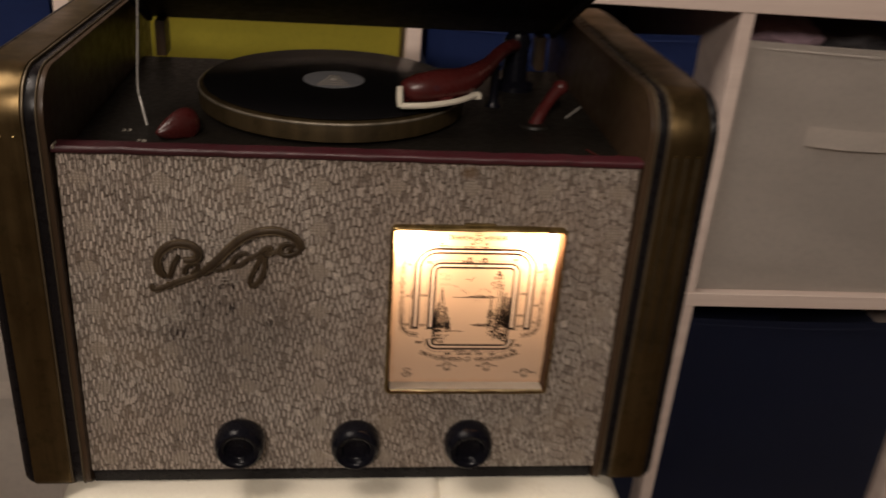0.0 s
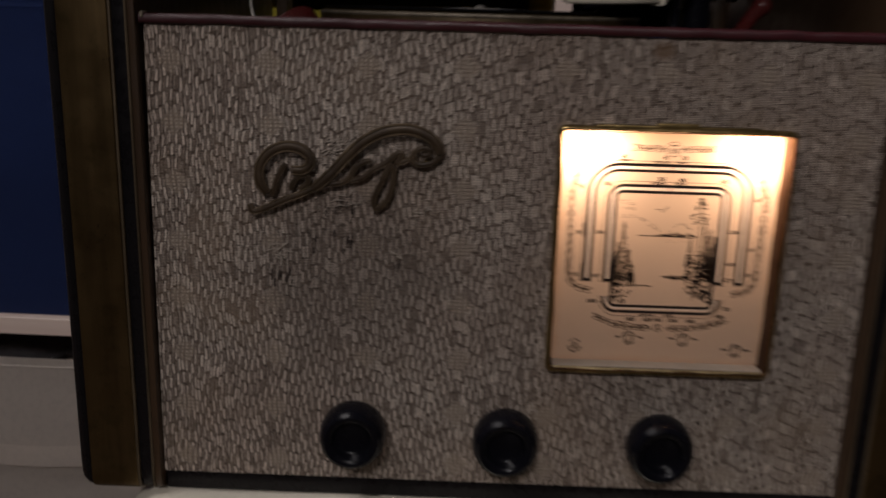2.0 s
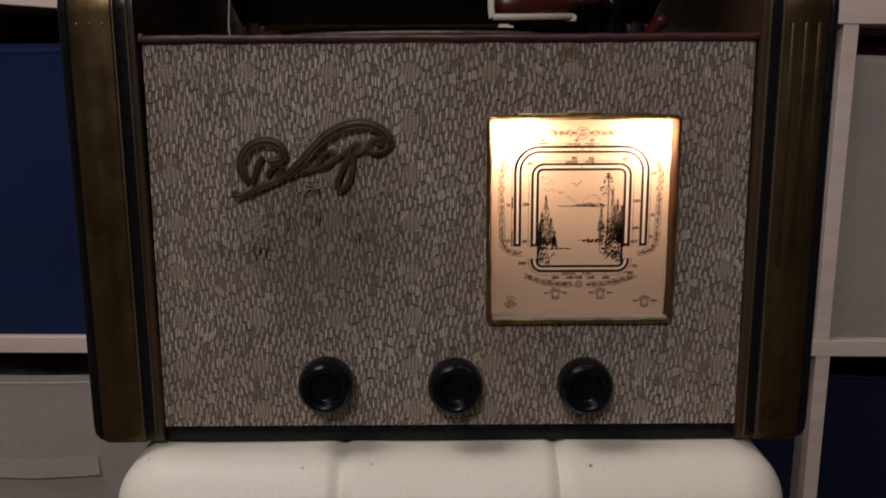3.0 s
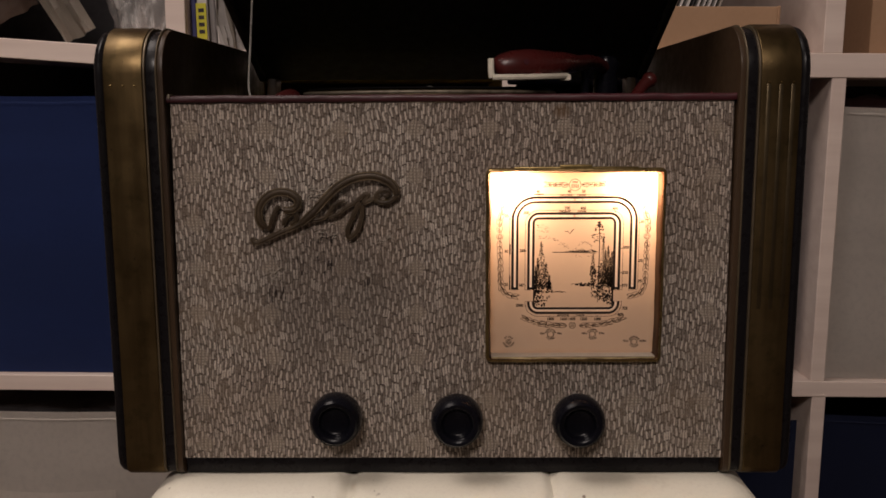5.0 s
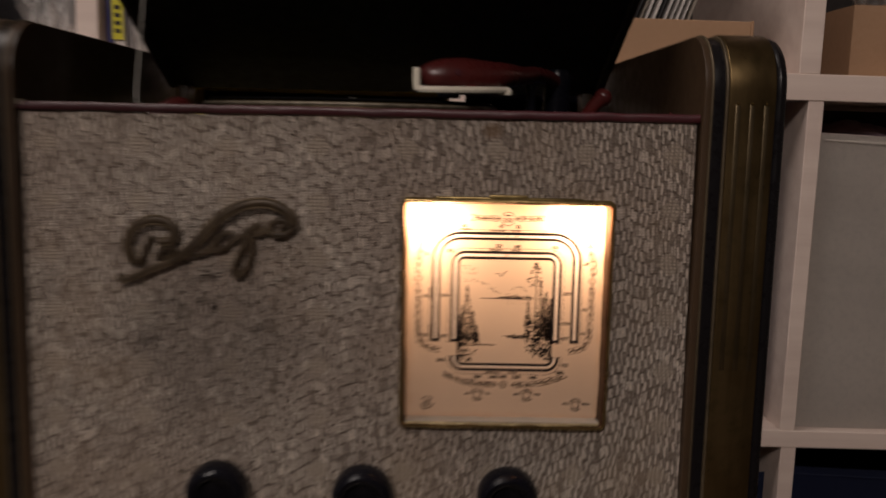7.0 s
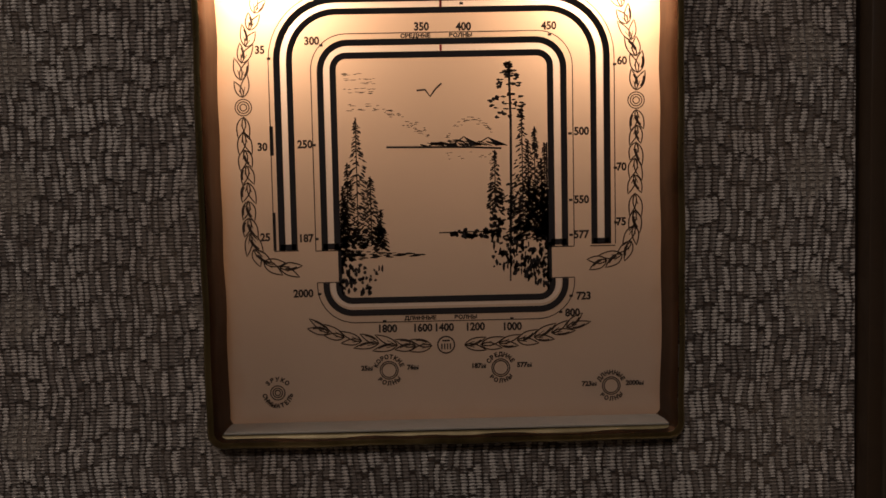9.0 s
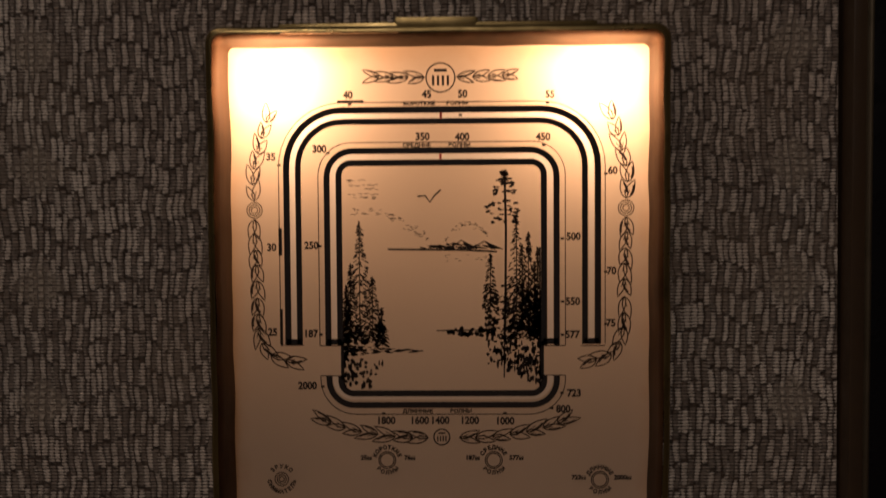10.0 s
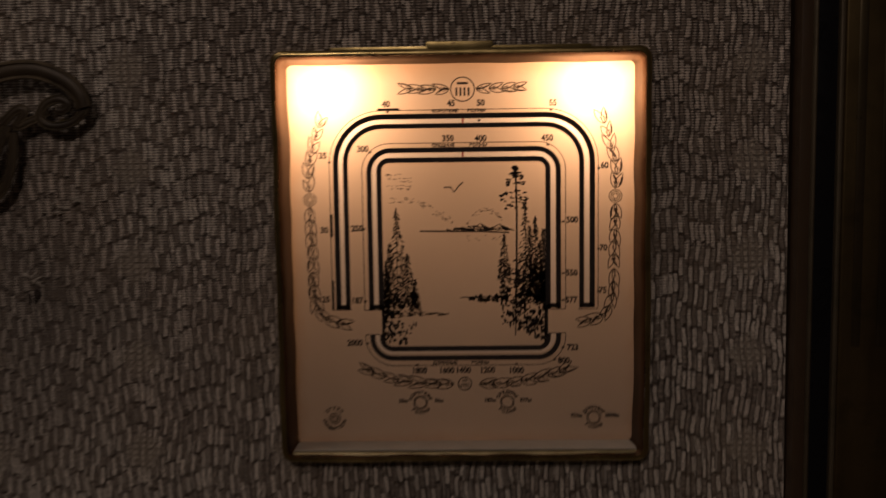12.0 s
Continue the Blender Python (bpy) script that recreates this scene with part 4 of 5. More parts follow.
def cup(x0, x1, top, bottom, r, n=10):
    return [(a, top + bottom - b) for a, b in arch(x0, x1, top, bottom, r, n)]


def inked(name, bm, material=INK):
    return part(name, bm, material, dial, smooth=0)


def scales():
    for x0, x1, top, bottom, r, w in ((523.5, 1065.5, 216, 625, 98, 11), (544, 1043, 236, 625, 78, 10), (594, 994, 286.5, 627, 46, 10.5), (615, 972, 307.5, 627, 22, 10.5)):
        b = bmesh.new()
        ribbon(b, arch(x0, x1, top, bottom, r), w)
        inked("scale_band", b)
    for x in (533.5, 1054.5, 604.5, 983.5):
        b = bmesh.new()
        ribbon(b, [(x - 13, 620), (x + 13, 620)], 10)
        inked("band_end", b)
    for x0, x1, top, bottom, r, w in ((595, 994, 681, 732, 44, 10.5), (616, 972, 681, 711.5, 22, 10.5)):
        b = bmesh.new()
        ribbon(b, cup(x0, x1, top, bottom, r), w)
        inked("scale_band", b)
    b = bmesh.new()
    ribbon(b, [(618.5, 620), (618.5, 687)], 6)
    inked("picture_edge", b)
    b = bmesh.new()
    ribbon(b, [(968.5, 620), (968.5, 687)], 6)
    inked("picture_edge", b)
    b = bmesh.new()
    ribbon(b, arch(510, 1078, 203, 625, 112), 1.6), ribbon(b, arch(579, 1009, 272, 627, 58), 1.6)
    ribbon(b, cup(580, 1009, 680, 748.5, 62), 1.6)
    for x0, x1, y in ((510, 551, 626), (579, 619, 627), (968, 1009, 628), (1036, 1078, 628), (580, 619, 680), (968, 1009, 680)):
        ribbon(b, [(x0, y), (x1, y)], 1.6)
    inked("hair_line", b)
    b = bmesh.new()
    ribbon(b, [(614, 201), (660, 201)], 5)
    inked("tick", b)
    for y0, y1, w in ((420, 468, 6), (562, 625, 5)):
        b = bmesh.new()
        ribbon(b, [(511.5, y0), (511.5, y1)], w)
        inked("tick", b)
    for x, y in ((636, 206), (828, 226), (979, 206), (511, 310), (597, 290), (581, 452), (581, 607), (972, 279), (1004, 441), (1004, 551), (1004, 609), (1079, 329), (1079, 499), (1079, 590), (583, 699), (1003, 711), (985, 738), (690, 747), (903, 747)):
        b = bmesh.new()
        ribbon(b, [(x - 3, y), (x + 3, y)], 4)
        inked("tick", b)
    b = bmesh.new()
    ribbon(b, [(794, 221), (794, 232)], 4)
    inked("pointer", b, POINTER)
    b = bmesh.new()
    ribbon(b, [(793, 292), (793, 302)], 4)
    inked("pointer", b, POINTER)


scales()


def lettering(text, a, b, height, turn=0.0, material=INK, name="lettering", squeeze=1.0):
    """Printed letters or figures, centred on a grid point."""
    cu = bpy.data.curves.new("tmp", "FONT")
    cu.body, cu.size, cu.align_x, cu.align_y = text, height * 1.38 * UNIT, "CENTER", "CENTER"
    cu.resolution_u = 3
    cu.offset = (0.055 if height > 9 else 0.075) * height * UNIT
    tmp = new("tmp", cu)
    bpy.context.view_layer.update()
    me = bpy.data.meshes.new_from_object(tmp.evaluated_get(bpy.context.evaluated_depsgraph_get()))
    bpy.data.objects.remove(tmp)
    bpy.data.curves.remove(cu)
    if not me.vertices:
        return
    me.transform(Matrix.Translation(grid(a, b)) @ pose(0, 0, 0, 90, 0, 0) @ pose(0, 0, 0, 0, 0, turn) @ Matrix.Diagonal((squeeze, 1, 1, 1)))
    me.materials.clear()
    me.materials.append(material)
    me.name = name
    ob = new(name, me)
    ob.parent = dial
    ob.matrix_parent_inverse = dial.matrix_world.inverted()


FIGURES = "40 633 190;45 770 190;50 832 190;55 983 192;35 497 296;30 496 454;25 496 603;60 1091 324;70 1089 498;75 1088 589;350 762 263;400 831 264;450 971 265;300 582 283;250 566 451;187 563 606;500 1023 438;550 1022 551;577 1021 609;2000 556 698;723 1024 712;800 1005 740;1800 694 760;1600 753 760;1400 789 760;1200 841 760;1000 903 761"
for entry in FIGURES.split(";"):
    text, a, b = entry.split()
    lettering(text, float(a), float(b), 13.0, name="figure", squeeze=0.92)
for text, a, b in (("КОРОТКИЕ", 757, 205.5), ("ВОЛНЫ", 823, 205.5), ("СРЕДНИЕ", 752, 277.5), ("ВОЛНЫ", 826, 277.5), ("ДЛИННЫЕ", 750, 743), ("ВОЛНЫ", 826, 743)):
    lettering(text, a, b, 6.4, squeeze=1.15)


def round_sign(a, b, over, under, left, right, rings):
    bm = bmesh.new()
    for r in rings:
        ribbon(bm, [(a + r * math.cos(t * math.pi / 12), b + r * math.sin(t * math.pi / 12)) for t in range(24)], 1.8, True)
    inked("ring", bm)
    reach = 22.5
    for word, upper in ((over, True), (under, False)):
        step = 19.5 if len(word) > 6 else 22.0
        for i, ch in enumerate(word):
            t = (i - (len(word) - 1) / 2) * step
            ang = radians(t)
            if upper:
                lettering(ch, a + reach * math.sin(ang), b - reach * math.cos(ang), 7.0, -t)
            else:
                lettering(ch, a + reach * math.sin(ang), b + reach * math.cos(ang), 7.0, t)
    if left:
        lettering(left, a - 37, b - 4, 8.0), lettering(right, a + 40, b - 4, 8.0)


round_sign(695.5, 830, "КОРОТКИЕ", "ВОЛНЫ", "25м", "76м", (15, 12))
round_sign(883, 830, "СРЕДНИЕ", "ВОЛНЫ", "187м", "577м", (15, 12))
round_sign(1069, 865, "ДЛИННЫЕ", "ВОЛНЫ", "723м", "2000м", (15, 12))
round_sign(508, 864, "ЗВУКО", "СНИМАТЕЛЬ", "", "", (12, 8, 4.5))


def leaf(bm, a, b, turn, length, width, fill=False):
    """A small outlined leaf with a midrib."""
    pts = []
    for s in range(9):
        t = s / 8
        pts.append((length * t, width * math.sin(math.pi * t ** 0.8) * 0.5))
    for s in range(7, 0, -1):
        t = s / 8
        pts.append((length * t, -width * math.sin(math.pi * t ** 0.8) * 0.5))
    c, d = math.cos(turn), math.sin(turn)
    pts = [(a + x * c - y * d, b + x * d + y * c) for x, y in pts]
    ribbon(bm, pts, 2.1, True)
    ribbon(bm, [(a, b), (a + 0.45 * length * c, b + 0.45 * length * d)], 1.2)
    if fill:
        # a dark sliver along one flank
        inner = [(p[0] + 0.45 * width * (-d) * -0.35, p[1] + 0.45 * width * c * -0.35) for p in pts[2:7]]
        ribbon(bm, inner, 0.22 * width)


def laurel(path, length, width, mirror, spacing, spread=0.42):
    """A branch: pairs of leaves along a path; mirror is the axis for the twin on the other side."""
    rnd = random.Random(len(path) * 7 + int(length))
    for flip in (False, True):
        fine = smooth_path([(a, b, 0) for a, b in path], 12)
        pts, run = [fine[0]], 0.0
        for p, q in zip(fine, fine[1:]):
            run += (q - p).length
            if run >= spacing:
                pts.append(q)
                run = 0.0
        pts.append(fine[-1] + (fine[-1] - fine[-2]))
        for i, (p, q) in enumerate(zip(pts, pts[1:])):
            turn = math.atan2(q.y - p.y, q.x - p.x)
            for s in (-1, 1):
                tt = turn + s * (spread + 0.15 * rnd.random())
                a, ln = p.x, length * (0.85 + 0.3 * rnd.random())
                if flip:
                    a, tt = 2 * mirror - a, math.pi - tt
                bm = bmesh.new()
                leaf(bm, a, p.y, tt, ln, width * (0.85 + 0.3 * rnd.random()), rnd.random() < 0.45)
                inked("laurel_leaf", bm, INK_THIN)


laurel([(467, 372), (464, 330), (474, 290), (484, 252), (494, 226)], 34, 12.5, 790.5, 27, 0.27)
laurel([(467, 404), (466, 440), (470, 500), (470, 570), (474, 616), (494, 645), (526, 654)], 36, 13, 790.5, 25, 0.22)
laurel([(768, 790), (720, 789), (660, 781), (612, 770), (588, 760)], 38, 11.5, 795.5, 26, 0.20)
laurel([(766, 160), (720, 160), (680, 158), (668, 158)], 34, 9, 794, 24, 0.22)


def rosettes():
    for a in (467, 1114):
        bm = bmesh.new()
        for r in (13.5, 9.5, 5.5):
            ribbon(bm, [(a + r * math.cos(t * math.pi / 12), 388.5 + r * math.sin(t * math.pi / 12)) for t in range(24)], 1.8, True)
        inked("rosette", bm, INK_THIN)
    # round maker's marks, drawn as plain bars
    for a, b, r in ((794, 161, 25), (792, 789, 14)):
        bm = bmesh.new()
        ribbon(bm, [(a + r * math.cos(t * math.pi / 16), b + r * math.sin(t * math.pi / 16)) for t in range(32)], 2.4, True)
        for k in range(4):
            x = a + r * 0.34 * (k - 1.5)
            ribbon(bm, [(x, b - 0.15 * r), (x, b + 0.55 * r)], r * 0.16)
        ribbon(bm, [(a - 0.45 * r, b - 0.5 * r), (a + 0.45 * r, b - 0.5 * r)], r * 0.2)
        inked("round_mark", bm)


rosettes()


def picture():
    """The printed lake view: firs on both shores, far hills, a bird, clouds and reflections."""
    rnd = random.Random(11)

    def dab(bm, a, b, w, h, slope=0.0):
        pts = []
        for k in range(6):
            t = 2 * math.pi * k / 6 + rnd.random() * 0.7
            x, y = 0.50 * w * math.cos(t) * (0.6 + 0.7 * rnd.random()), 0.52 * h * math.sin(t) * (0.6 + 0.7 * rnd.random())
            pts.append((min(967.0, max(620.0, a + x)), b + y + slope * x))
        patch(bm, pts)

    def fir(bm, a, top, foot, half, dense=1.0):
        ribbon(bm, [(a, top), (a + rnd.uniform(-1, 1), foot)], 1.8)
        b = top + 4
        while b < foot:
            t = (b - top) / (foot - top)
            reach = half * t ** 0.85
            for s in (-1, 1):
                for _ in range(max(1, int(dense * (1 + 2.4 * t)))):
                    x = reach * rnd.random() ** 0.8
                    dab(bm, a + s * x, b + 0.30 * x + rnd.uniform(-2, 2), 4 + 6 * rnd.random() + 3 * t, 2.0 + 2.6 * rnd.random(), s * 0.55)
            b += 3.1

    # near shore, one side
    bm = bmesh.new()
    for a, top, foot, half in ((650, 408, 610, 32), (634, 482, 612, 18), (672, 505, 618, 22), (626, 520, 625, 14), (688, 560, 628, 12)):
        fir(bm, a, top, foot, half, 0.95)
    for k in range(110):
        a = 620 + 70 * rnd.random() ** 1.3
        dab(bm, a, 590 + 60 * rnd.random() * (1 - (a - 620) / 160), 5 + 7 * rnd.random(), 3 + 4 * rnd.random())
    for k in range(70):
        a = 622 + 135 * rnd.random() ** 1.6
        dab(bm, a, 625 + 20 * rnd.random() * (1 - (a - 620) / 170) + 10 * ((a - 620) / 140), 7 + 12 * rnd.random(), 1.8 + 1.6 * rnd.random())
    for k in range(60):
        a = 621 + 70 * rnd.random() ** 1.5
        dab(bm, a, 650 + 50 * rnd.random(), 3 + 6 * rnd.random(), 4 + 9 * rnd.random())
    inked("fir_shore", bm)
    # other shore with the tall pine
    bm = bmesh.new()
    ribbon(bm, [(904, 322), (906, 420), (905, 530), (903, 620)], 4.0)
    for b, w in ((326, 8), (336, 18), (346, 22), (358, 26), (378, 30), (386, 46), (396, 40), (408, 34)):
        for _ in range(11):
            dab(bm, 903 + rnd.uniform(-w, w) * 0.75, b + rnd.uniform(-5, 5), 5 + 7 * rnd.random(), 3 + 3 * rnd.random())
    for a, top, foot, half in ((924, 396, 600, 26), (945, 428, 610, 20), (961, 455, 612, 12), (879, 466, 560, 14), (934, 450, 610, 22), (955, 480, 615, 14)):
        fir(bm, a, top, foot, half, 0.85)
    for k in range(250):
        a = 967 - 100 * rnd.random() ** 1.2
        dab(bm, a, 520 + 95 * rnd.random() ** 0.8 * (1 if a > 890 else 0.8) + (12 if a < 885 else 0), 4 + 8 * rnd.random(), 3 + 5 * rnd.random(), rnd.uniform(-0.6, 0.6))
    for k in range(60):
        dab(bm, 800 + 90 * rnd.random(), 598 + 12 * rnd.random(), 4 + 8 * rnd.random(), 3 + 7 * rnd.random())
    ribbon(bm, [(784, 601), (830, 600), (885, 601)], 2.0)
    for k in range(170):
        a = 967 - 95 * rnd.random() ** 1.2
        dab(bm, a, 615 + 82 * rnd.random() * (0.55 + 0.45 * (a - 860) / 105), 3 + 6 * rnd.random(), 4 + 10 * rnd.random())
    ribbon(bm, [(903, 620), (902, 684)], 2.5)
    ribbon(bm, [(965, 455), (965, 700)], 2.6)
    inked("pine_shore", bm)
    # hills, bird, clouds
    bm = bmesh.new()
    ribbon(bm, [(700, 458), (760, 459), (830, 460), (890, 463)], 3.2)
    for x0, x1, h in ((770, 818, 6), (808, 856, 14), (846, 898, 12)):
        ribbon(bm, [(x0, 457), ((x0 + x1) / 2 - 4, 457 - h), (x1, 458)], 2.0)
        patch(bm, [((x0 + x1) / 2 - 4, 457 - h), (x1, 458), (x1 - 18, 459), ((x0 + x1) / 2 + 4, 457 - h * 0.3)])
    for k in range(60):
        t = rnd.random()
        dab(bm, 760 + 135 * t, 457 - 9 * math.sin(math.pi * t) * rnd.random(), 9 + 9 * rnd.random(), 2.4, 0.25)
    ribbon(bm, [(752, 366), (766, 365), (774, 376), (783, 364), (793, 355)], 3.0)
    inked("hills_and_bird", bm)
    bm = bmesh.new()
    for k in range(46):
        a = rnd.uniform(630, 684)
        dab(bm, a, rnd.choice((338, 346, 352, 362, 368, 388, 396)) + rnd.uniform(-2, 2), 5 + 8 * rnd.random(), 1.2)
    for k in range(40):
        t = rnd.random()
        dab(bm, 680 + 90 * t, 390 + 45 * t + rnd.uniform(-8, 8), 4 + 5 * rnd.random(), 1.3)
    for k in range(34):
        t = rnd.random()
        dab(bm, 800 + 80 * t, 440 - 25 * math.sin(math.pi * t) + rnd.uniform(-5, 5), 4 + 6 * rnd.random(), 1.2)
    for k in range(14):
        dab(bm, rnd.uniform(800, 880), rnd.uniform(468, 488), 6, 1.1)
    inked("clouds", bm)


picture()


def knob(x, z):
    """A dished black knob on its shaft."""
    profile = [(0.0, 0.0005), (0.0150, 0.0005), (0.0166, 0.0020), (0.0170, 0.0050), (0.0166, 0.0110), (0.0155, 0.0150), (0.0136, 0.0170), (0.0112, 0.0168), (0.0098, 0.0150), (0.0088, 0.0128), (0.0074, 0.0120), (0.0, 0.0116)]
    ob = part("knob", lathe(profile, 56, pose(x, -0.0040, z, 90, 0, 0)), BAKELITE, radio, "dished glossy black knob", smooth=50)
    part("shaft", lathe([(0, 0), (0.0035, 0), (0.0035, 0.006), (0, 0.006)], 16, pose(x, 0.0010, z, 90, 0, 0)), BRASS, ob)


for x, z in ((-0.0750, 0.5042), (0.0032, 0.5030), (0.0818, 0.5028)):
    knob(x, z)


def emblem():
    """A cast ornament of flowing strokes, drawn on a grid of about 0.12 mm."""
    def at(a, b, out):
        return (-0.1314 + a * 0.0001208, -0.0030 - out, 0.6699 - b * 0.0001248)

    strokes = (("112 338,84 296,86 232,124 180,184 154,246 160,284 188,286 220,258 244,212 246", 20, 0.0006),
               ("186 222,158 268,140 322,126 346", 10, 0.0004),
               ("206 326,222 288,254 264,278 270,272 298,240 322", 10, 0.0004),
               ("40 384,56 412,110 396,176 366,262 332,330 292,384 240", 13, 0.0008),
               ("300 316,350 274,396 228,440 180,508 122,590 84,682 74,756 98,796 134,806 166", 21, 0.001),
               ("808 140,806 170,772 200,724 208,694 190,706 158,740 144,766 156,752 172,734 170", 10, 0.0009),
               ("340 300,414 288,446 264,470 226,506 204,536 198", 10, 0.0008),
               ("446 284,500 264,534 236,588 206,634 168,656 174,632 208,676 192,716 174", 10, 0.0006),
               ("612 206,576 274,544 346,552 386,594 352,618 288,624 222", 11, 0.0008))
    body = None
    for path, w, out in strokes:
        pts = smooth_path([at(*(float(v) for v in p.split()), out) for p in path.split(",")], 7)
        k = len(pts)
        radii = [1.12 * w * 0.0001220 * (0.62 + 0.38 * math.sin(math.pi * min(1, (i + 2) / (k * 0.35))) if i < k * 0.17 else 0.55 + 0.45 * math.sin(math.pi * (0.2 + 0.6 * i / k))) for i in range(k)]
        edges = []
        for sgn in (-1, 1):
            line = []
            for i, q in enumerate(pts):
                d = (pts[min(i + 1, k - 1)] - pts[max(i - 1, 0)]).normalized()
                line.append(q + Vector((d.z, 0, -d.x)) * (sgn * radii[i] * 0.80) + Vector((0, -0.45 * radii[i], 0)))
            edges.append(line)
        if body is None:
            body = part("emblem", tube(pts, radii, 10, 0.7), EMBLEM, radio, "dull gold flowing cast ornament", smooth=60)
        else:
            part("emblem_stroke", tube(pts, radii, 10, 0.7), EMBLEM, body, smooth=60)
        # ridges in a paler gold, their highlight put into the colour
        for line in edges:
            part("raised_edge", tube(line, [0.24 * r for r in radii], 6), EMBLEM_EDGE, body, smooth=60)
    for a, b in ((120, 392), (750, 200)):
        x, _, z = at(a, b, 0)
        part("pin", lathe([(0, 0), (0.0012, 0), (0.0012, 0.005), (0, 0.005)], 10, pose(x, 0.0008, z, 90, 0, 0)), BRASS, body)


emblem()


def frayed_threads():
    """Loose pale threads and small tears in the speaker cloth."""
    rnd = random.Random(21)
    for cx, cz, n, spread, reach in ((-0.0845, 0.6485, 26, 0.0075, 0.0075), (-0.0800, 0.6250, 10, 0.0070, 0.0050), (-0.1150, 0.5965, 16, 0.0050, 0.0055), (-0.0555, 0.5975, 7, 0.0028, 0.0040), (-0.0450, 0.6190, 7, 0.0060, 0.0040)):
        for _ in range(n):
            x, z = cx + rnd.uniform(-spread, spread), cz + 0.6 * rnd.uniform(-spread, spread)
            a, r = rnd.uniform(-0.5, 1.3), reach * rnd.uniform(0.5, 1.2)
            pts = [(x, -0.0002, z), (x + 0.4 * r * math.cos(a), -0.0010 - 0.0008 * rnd.random(), z + 0.4 * r * math.sin(a) + 0.0004), (x + r * math.cos(a), -0.0004, z + r * math.sin(a))]
            part("loose_thread", tube(smooth_path(pts, 3), 0.00028, 5), THREAD, radio)
    for cx, cz, n, spread in ((-0.1120, 0.5860, 10, 0.0060), (-0.0880, 0.6060, 9, 0.0110), (-0.0840, 0.6215, 7, 0.0080), (-0.0540, 0.5940, 4, 0.0030)):
        for _ in range(n):
            x, z, r = cx + rnd.uniform(-spread, spread), cz + 0.6 * rnd.uniform(-spread, spread), rnd.uniform(0.0018, 0.0042)
            pts = [(x, -0.00015, z), (x + rnd.uniform(-0.0004, 0.0004), -0.00035, z - 0.5 * r), (x, -0.00015, z - r)]
            part("worn_slit", tube(smooth_path(pts, 2), 0.00040, 5), INK, radio)


frayed_threads()


# ---- turntable ----
TX, TY, TR, TZ = -0.0165, 0.1425, 0.0968, 0.7155


def turntable():
    at = pose(TX, TY, 0)
    part("platter", lathe([(0, DECK_Z + 0.001), (TR - 0.003, DECK_Z + 0.001), (TR, DECK_Z + 0.003), (TR, TZ - 0.0030), (TR - 0.0006, TZ - 0.0012), (TR - 0.0022, TZ - 0.0006), (0, TZ - 0.0008)], 96, at), TURNTABLE, radio, "brown-gold turntable platter with bright rim", smooth=40)
    part("rim_trim", lathe([(TR + 0.0003, TZ - 0.0030), (TR + 0.0007, TZ - 0.0021), (TR + 0.0003, TZ - 0.0012), (TR - 0.0006, TZ - 0.0014), (TR - 0.0006, TZ - 0.0028), (TR + 0.0003, TZ - 0.0030)], 96, at), WORN_RIM, radio, "pale worn rim of the platter")
    record = thing("record", "black shellac record with a grey label lying on the platter", "record", (TX, TY, TZ))
    z = TZ - 0.0004
    disc = part("disc", lathe([(0, 0), (0.0925, 0), (0.0938, 0.0009), (0.0925, 0.0018), (0.045, 0.0016), (0.027, 0.0017), (0, 0.0017)], 96), vinyl(), None, smooth=40)
    disc.matrix_world = pose(TX, TY, z)
    disc.parent = record
    disc.matrix_parent_inverse = record.matrix_world.inverted()
    lab = part("label", lathe([(0, 0.0017), (0.0225, 0.0017), (0.0225, 0.0021), (0, 0.0021)], 48, pose(TX, TY, z)), LABEL, record, "grey paper label")
    for k in range(5):
        part("label_bar", block(TX - 0.012 + 0.002 * k, TX + 0.012 - 0.002 * k, TY - 0.016 + 0.006 * k, TY - 0.0145 + 0.006 * k, z + 0.0021, z + 0.00235), PAPER, lab)
    part("spindle", lathe([(0.0, TZ), (0.0034, TZ), (0.0034, TZ + 0.0026), (0.0022, TZ + 0.0036), (0, TZ + 0.0040)], 20, at), CHROME, radio)


turntable()


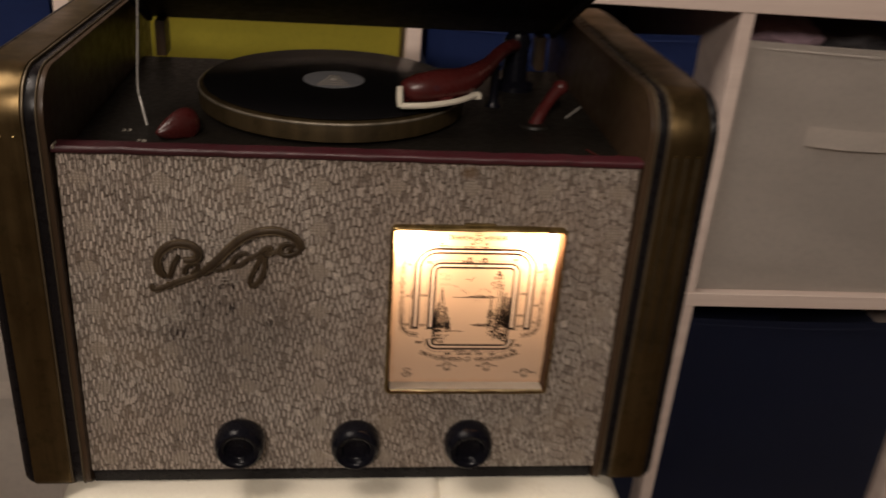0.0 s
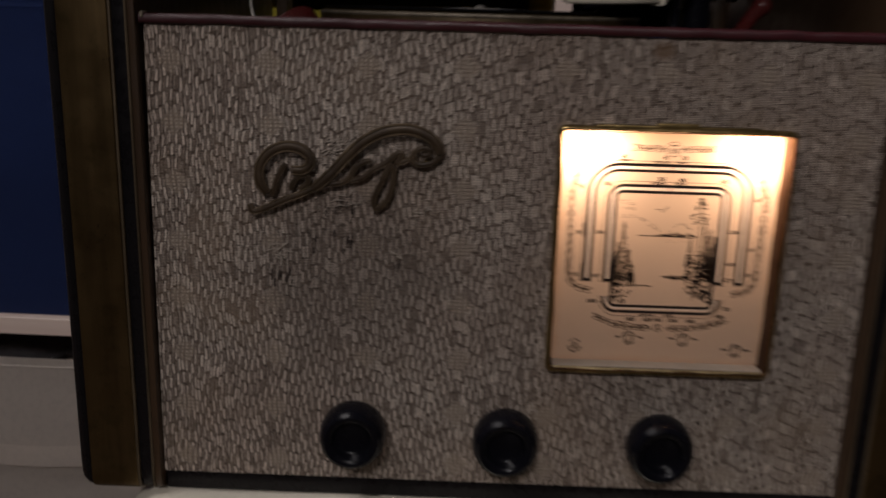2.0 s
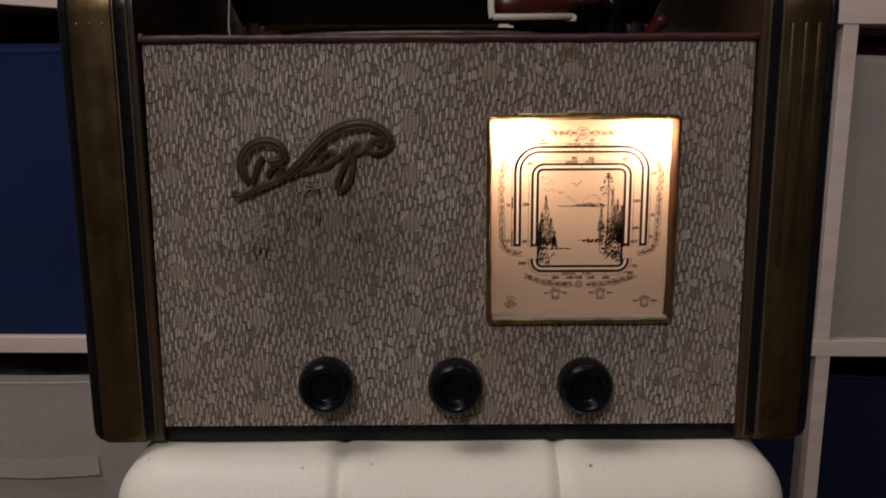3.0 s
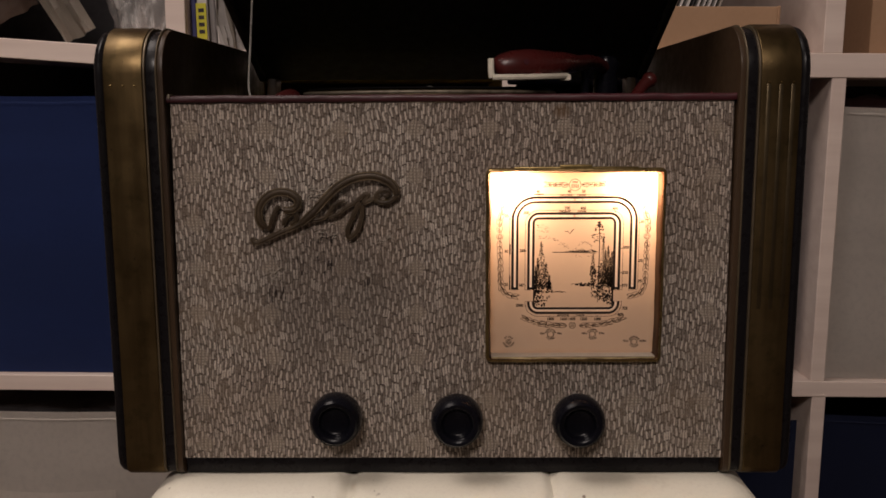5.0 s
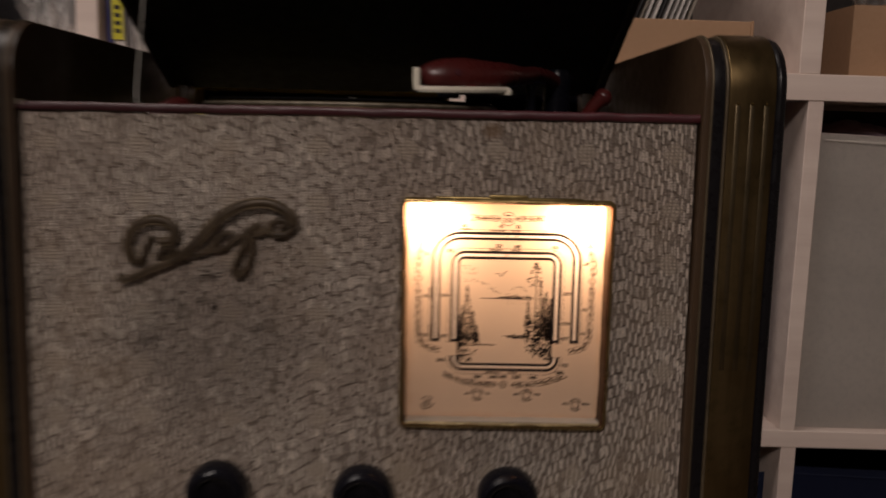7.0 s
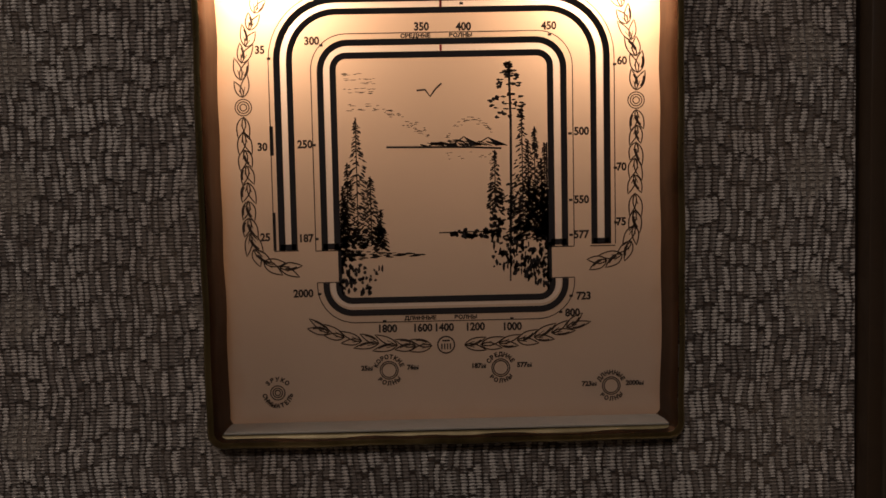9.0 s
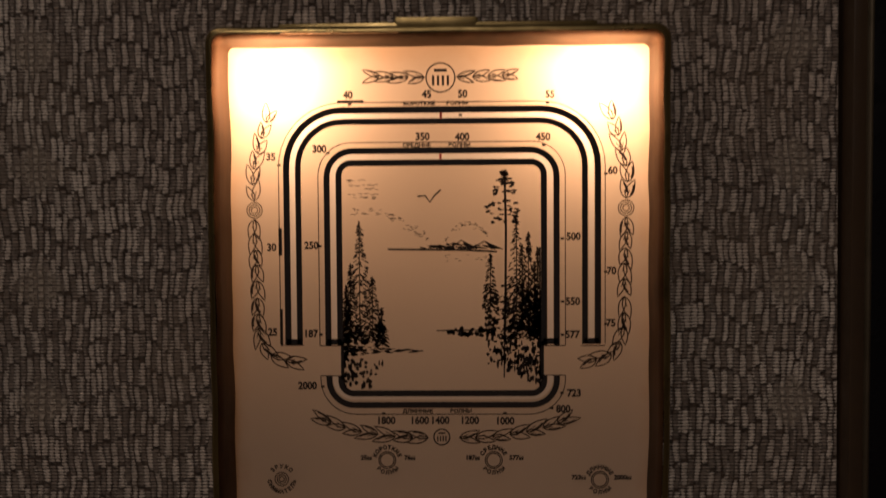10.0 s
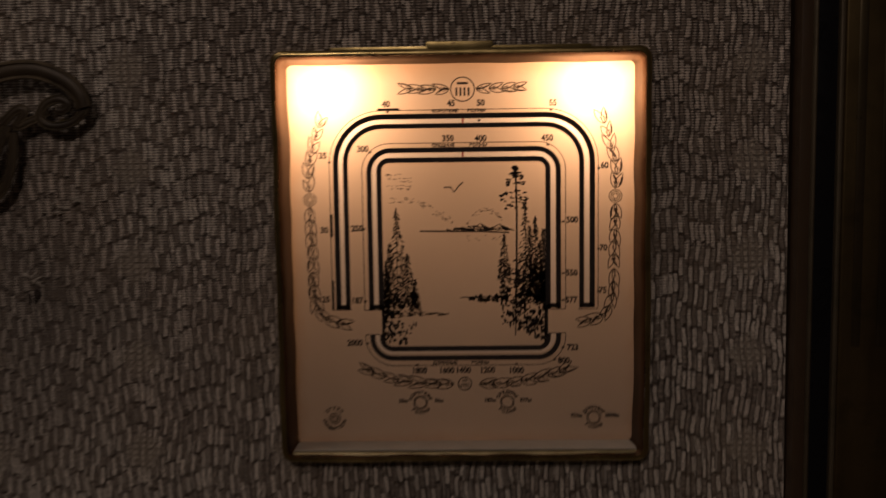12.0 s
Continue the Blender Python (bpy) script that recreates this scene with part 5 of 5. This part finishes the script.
def tonearm():
    """A moulded pickup: a rounded head with a pale trim, tapering into an arm that runs to its pivot post."""
    head = [(0.0305, 0.0720, 0.7295), (0.0340, 0.0730, 0.7305), (0.0430, 0.0755, 0.7315), (0.0560, 0.0815, 0.7320), (0.0700, 0.0910, 0.7320), (0.0820, 0.1040, 0.7340), (0.0960, 0.1310, 0.7353), (0.1090, 0.1600, 0.7380), (0.1210, 0.1860, 0.7370), (0.1290, 0.2030, 0.7340)]
    radii = [0.0052, 0.0082, 0.0104, 0.0112, 0.0104, 0.0082, 0.0060, 0.0052, 0.0052, 0.0056]
    path = smooth_path(head, 4)
    rr = [radii[min(9, i // 4)] + (radii[min(9, i // 4 + 1)] - radii[min(9, i // 4)]) * ((i % 4) / 4) for i in range(len(path))]
    arm = part("tonearm", tube(path, rr, 16), RED, radio, "deep red moulded tonearm", smooth=60)
    edge = smooth_path([(0.0285, 0.0610, 0.7230), (0.0470, 0.0640, 0.7232), (0.0670, 0.0740, 0.7238), (0.0835, 0.0900, 0.7246)], 5)
    part("trim", tube(edge, 0.0021, 8), IVORY, arm, "ivory trim along the pickup head")
    part("trim_end", tube([(0.0283, 0.0610, 0.7225), (0.0276, 0.0620, 0.7275), (0.0276, 0.0640, 0.7355)], 0.0022, 8), IVORY, arm)
    part("trim_foot", block(0.0780, 0.0860, 0.0870, 0.0930, 0.7212, 0.7258, 0.0016, 2), IVORY, arm)
    part("head_base", block(0.0315, 0.0640, 0.0715, 0.0920, 0.7222, 0.7270, 0.0012, 1), RED, arm)
    part("cartridge", block(0.0400, 0.0540, 0.0720, 0.0820, 0.7185, 0.7226, 0.001, 1), BAKELITE, arm)
    part("stylus", tube([(0.0465, 0.0770, 0.7190), (0.0460, 0.0766, 0.7164)], 0.0005, 6), CHROME, arm)
    part("finger_notch", lathe([(0, 0), (0.0028, 0), (0.0022, 0.0016), (0, 0.0018)], 16, pose(0.0520, 0.0695, 0.7335, 70, 0, 20)), MAROON, arm)
    part("pivot_post", lathe([(0, DECK_Z), (0.0165, DECK_Z), (0.0165, DECK_Z + 0.004), (0.0105, DECK_Z + 0.008), (0.0095, 0.7300), (0.0110, 0.7380), (0.0085, 0.7440), (0, 0.7450)], 32, pose(0.1300, 0.2050, 0)), BAKELITE, radio, "dark tonearm pivot post")
    part("arm_rest", lathe([(0, DECK_Z), (0.006, DECK_Z), (0.0035, DECK_Z + 0.004), (0.0030, 0.7240), (0.0042, 0.7300), (0, 0.7310)], 20, pose(0.1050, 0.1510, 0)), BAKELITE, radio)


tonearm()


def controls():
    """Levers on the deck, and small worn markings beside them."""
    lever = tube(smooth_path([(0.1290, 0.1060, DECK_Z - 0.001), (0.1345, 0.1110, 0.7070), (0.1430, 0.1185, 0.7170), (0.1492, 0.1235, 0.7220)], 4), [0.0052 - 0.0010 * math.sin(math.pi * i / 12) for i in range(13)], 14)
    ob = part("speed_lever", lever, RED, radio, "red stick lever", smooth=60)
    ball = bmesh.new()
    bmesh.ops.create_uvsphere(ball, u_segments=16, v_segments=10, radius=0.0058, matrix=pose(0.1494, 0.1237, 0.7224))
    part("lever_tip", ball, RED, ob, smooth=60)
    part("lever_plate", lathe([(0, DECK_Z), (0.012, DECK_Z), (0.0112, DECK_Z + 0.0018), (0, DECK_Z + 0.0022)], 28, pose(0.1290, 0.1060, 0)), DECK, radio)
    bm = bmesh.new()
    bmesh.ops.create_uvsphere(bm, u_segments=24, v_segments=14, radius=1.0)
    for v in bm.verts:
        t = (v.co.x + 1) / 2
        v.co = Vector((0.0165 * v.co.x, (0.0050 + 0.0068 * t) * v.co.y, 0.0050 + (0.0045 + 0.0130 * t) * v.co.z))
        v.co.z = max(0.0, v.co.z)
    bmesh.ops.transform(bm, matrix=pose(-0.1160, 0.0590, DECK_Z, 0, 0, 46), verts=bm.verts[:])
    part("switch_knob", bm, RED, radio, "red pointer-shaped switch knob", smooth=60)
    for text, x, y, turn in (("33", -0.1495, 0.066, 8), ("78", -0.1365, 0.046, 4)):
        cu = bpy.data.curves.new("tmp", "FONT")
        cu.body, cu.size, cu.align_x, cu.align_y, cu.resolution_u, cu.extrude = text, 0.0068, "CENTER", "CENTER", 3, 0.0001
        tmp = new("tmp", cu)
        bpy.context.view_layer.update()
        me = bpy.data.meshes.new_from_object(tmp.evaluated_get(bpy.context.evaluated_depsgraph_get()))
        bpy.data.objects.remove(tmp)
        bpy.data.curves.remove(cu)
        me.transform(pose(x, y, DECK_Z + 0.0002, 0, 0, turn))
        me.materials.clear()
        me.materials.append(MARKING)
        ob = new("speed_marking", me)
        ob.parent = radio
        ob.matrix_parent_inverse = radio.matrix_world.inverted()
    part("deck_screw", lathe([(0, DECK_Z), (0.0032, DECK_Z), (0.0028, DECK_Z + 0.001), (0, DECK_Z + 0.0014)], 18, pose(0.155, 0.030, 0)), CHROME, radio)
    wire = smooth_path([(0.1640, 0.0080, 0.7115), (0.1620, 0.0200, 0.7060), (0.1590, 0.0360, 0.7010), (0.1560, 0.0540, 0.6990)], 5)
    part("lead_wire", tube(wire, 0.0007, 6), RED, radio)
    part("metal_clip", tube([(0.157, 0.125, DECK_Z + 0.0008), (0.166, 0.135, DECK_Z + 0.003), (0.171, 0.142, DECK_Z + 0.004)], 0.0011, 6), CHROME, radio)


controls()


# ---- ceiling lamps, both unseen ----
def unseen_lamp(x, y, z, k):
    ob = thing("unseen_lamp", "unseen hanging lamp with a round pale shade", "lamp", (x, y, 2.5))
    part("lamp_rod", lathe([(0, 2.5), (0.06, 2.5), (0.06, 2.48), (0.008, 2.47), (0.008, z + 0.09), (0, z + 0.09)], 24, pose(x, y, 0)), BRASS, ob)
    part("shade", lathe([(0.02, z + 0.095), (0.15 * k, z + 0.075), (0.26 * k, z + 0.02), (0.266 * k, z + 0.022), (0.152 * k, z + 0.081), (0.02, z + 0.101)], 40, pose(x, y, 0)), PLASTER, ob)


for spot, _, size, _ in UNSEEN_LAMPS:
    unseen_lamp(*spot, size / 0.5)
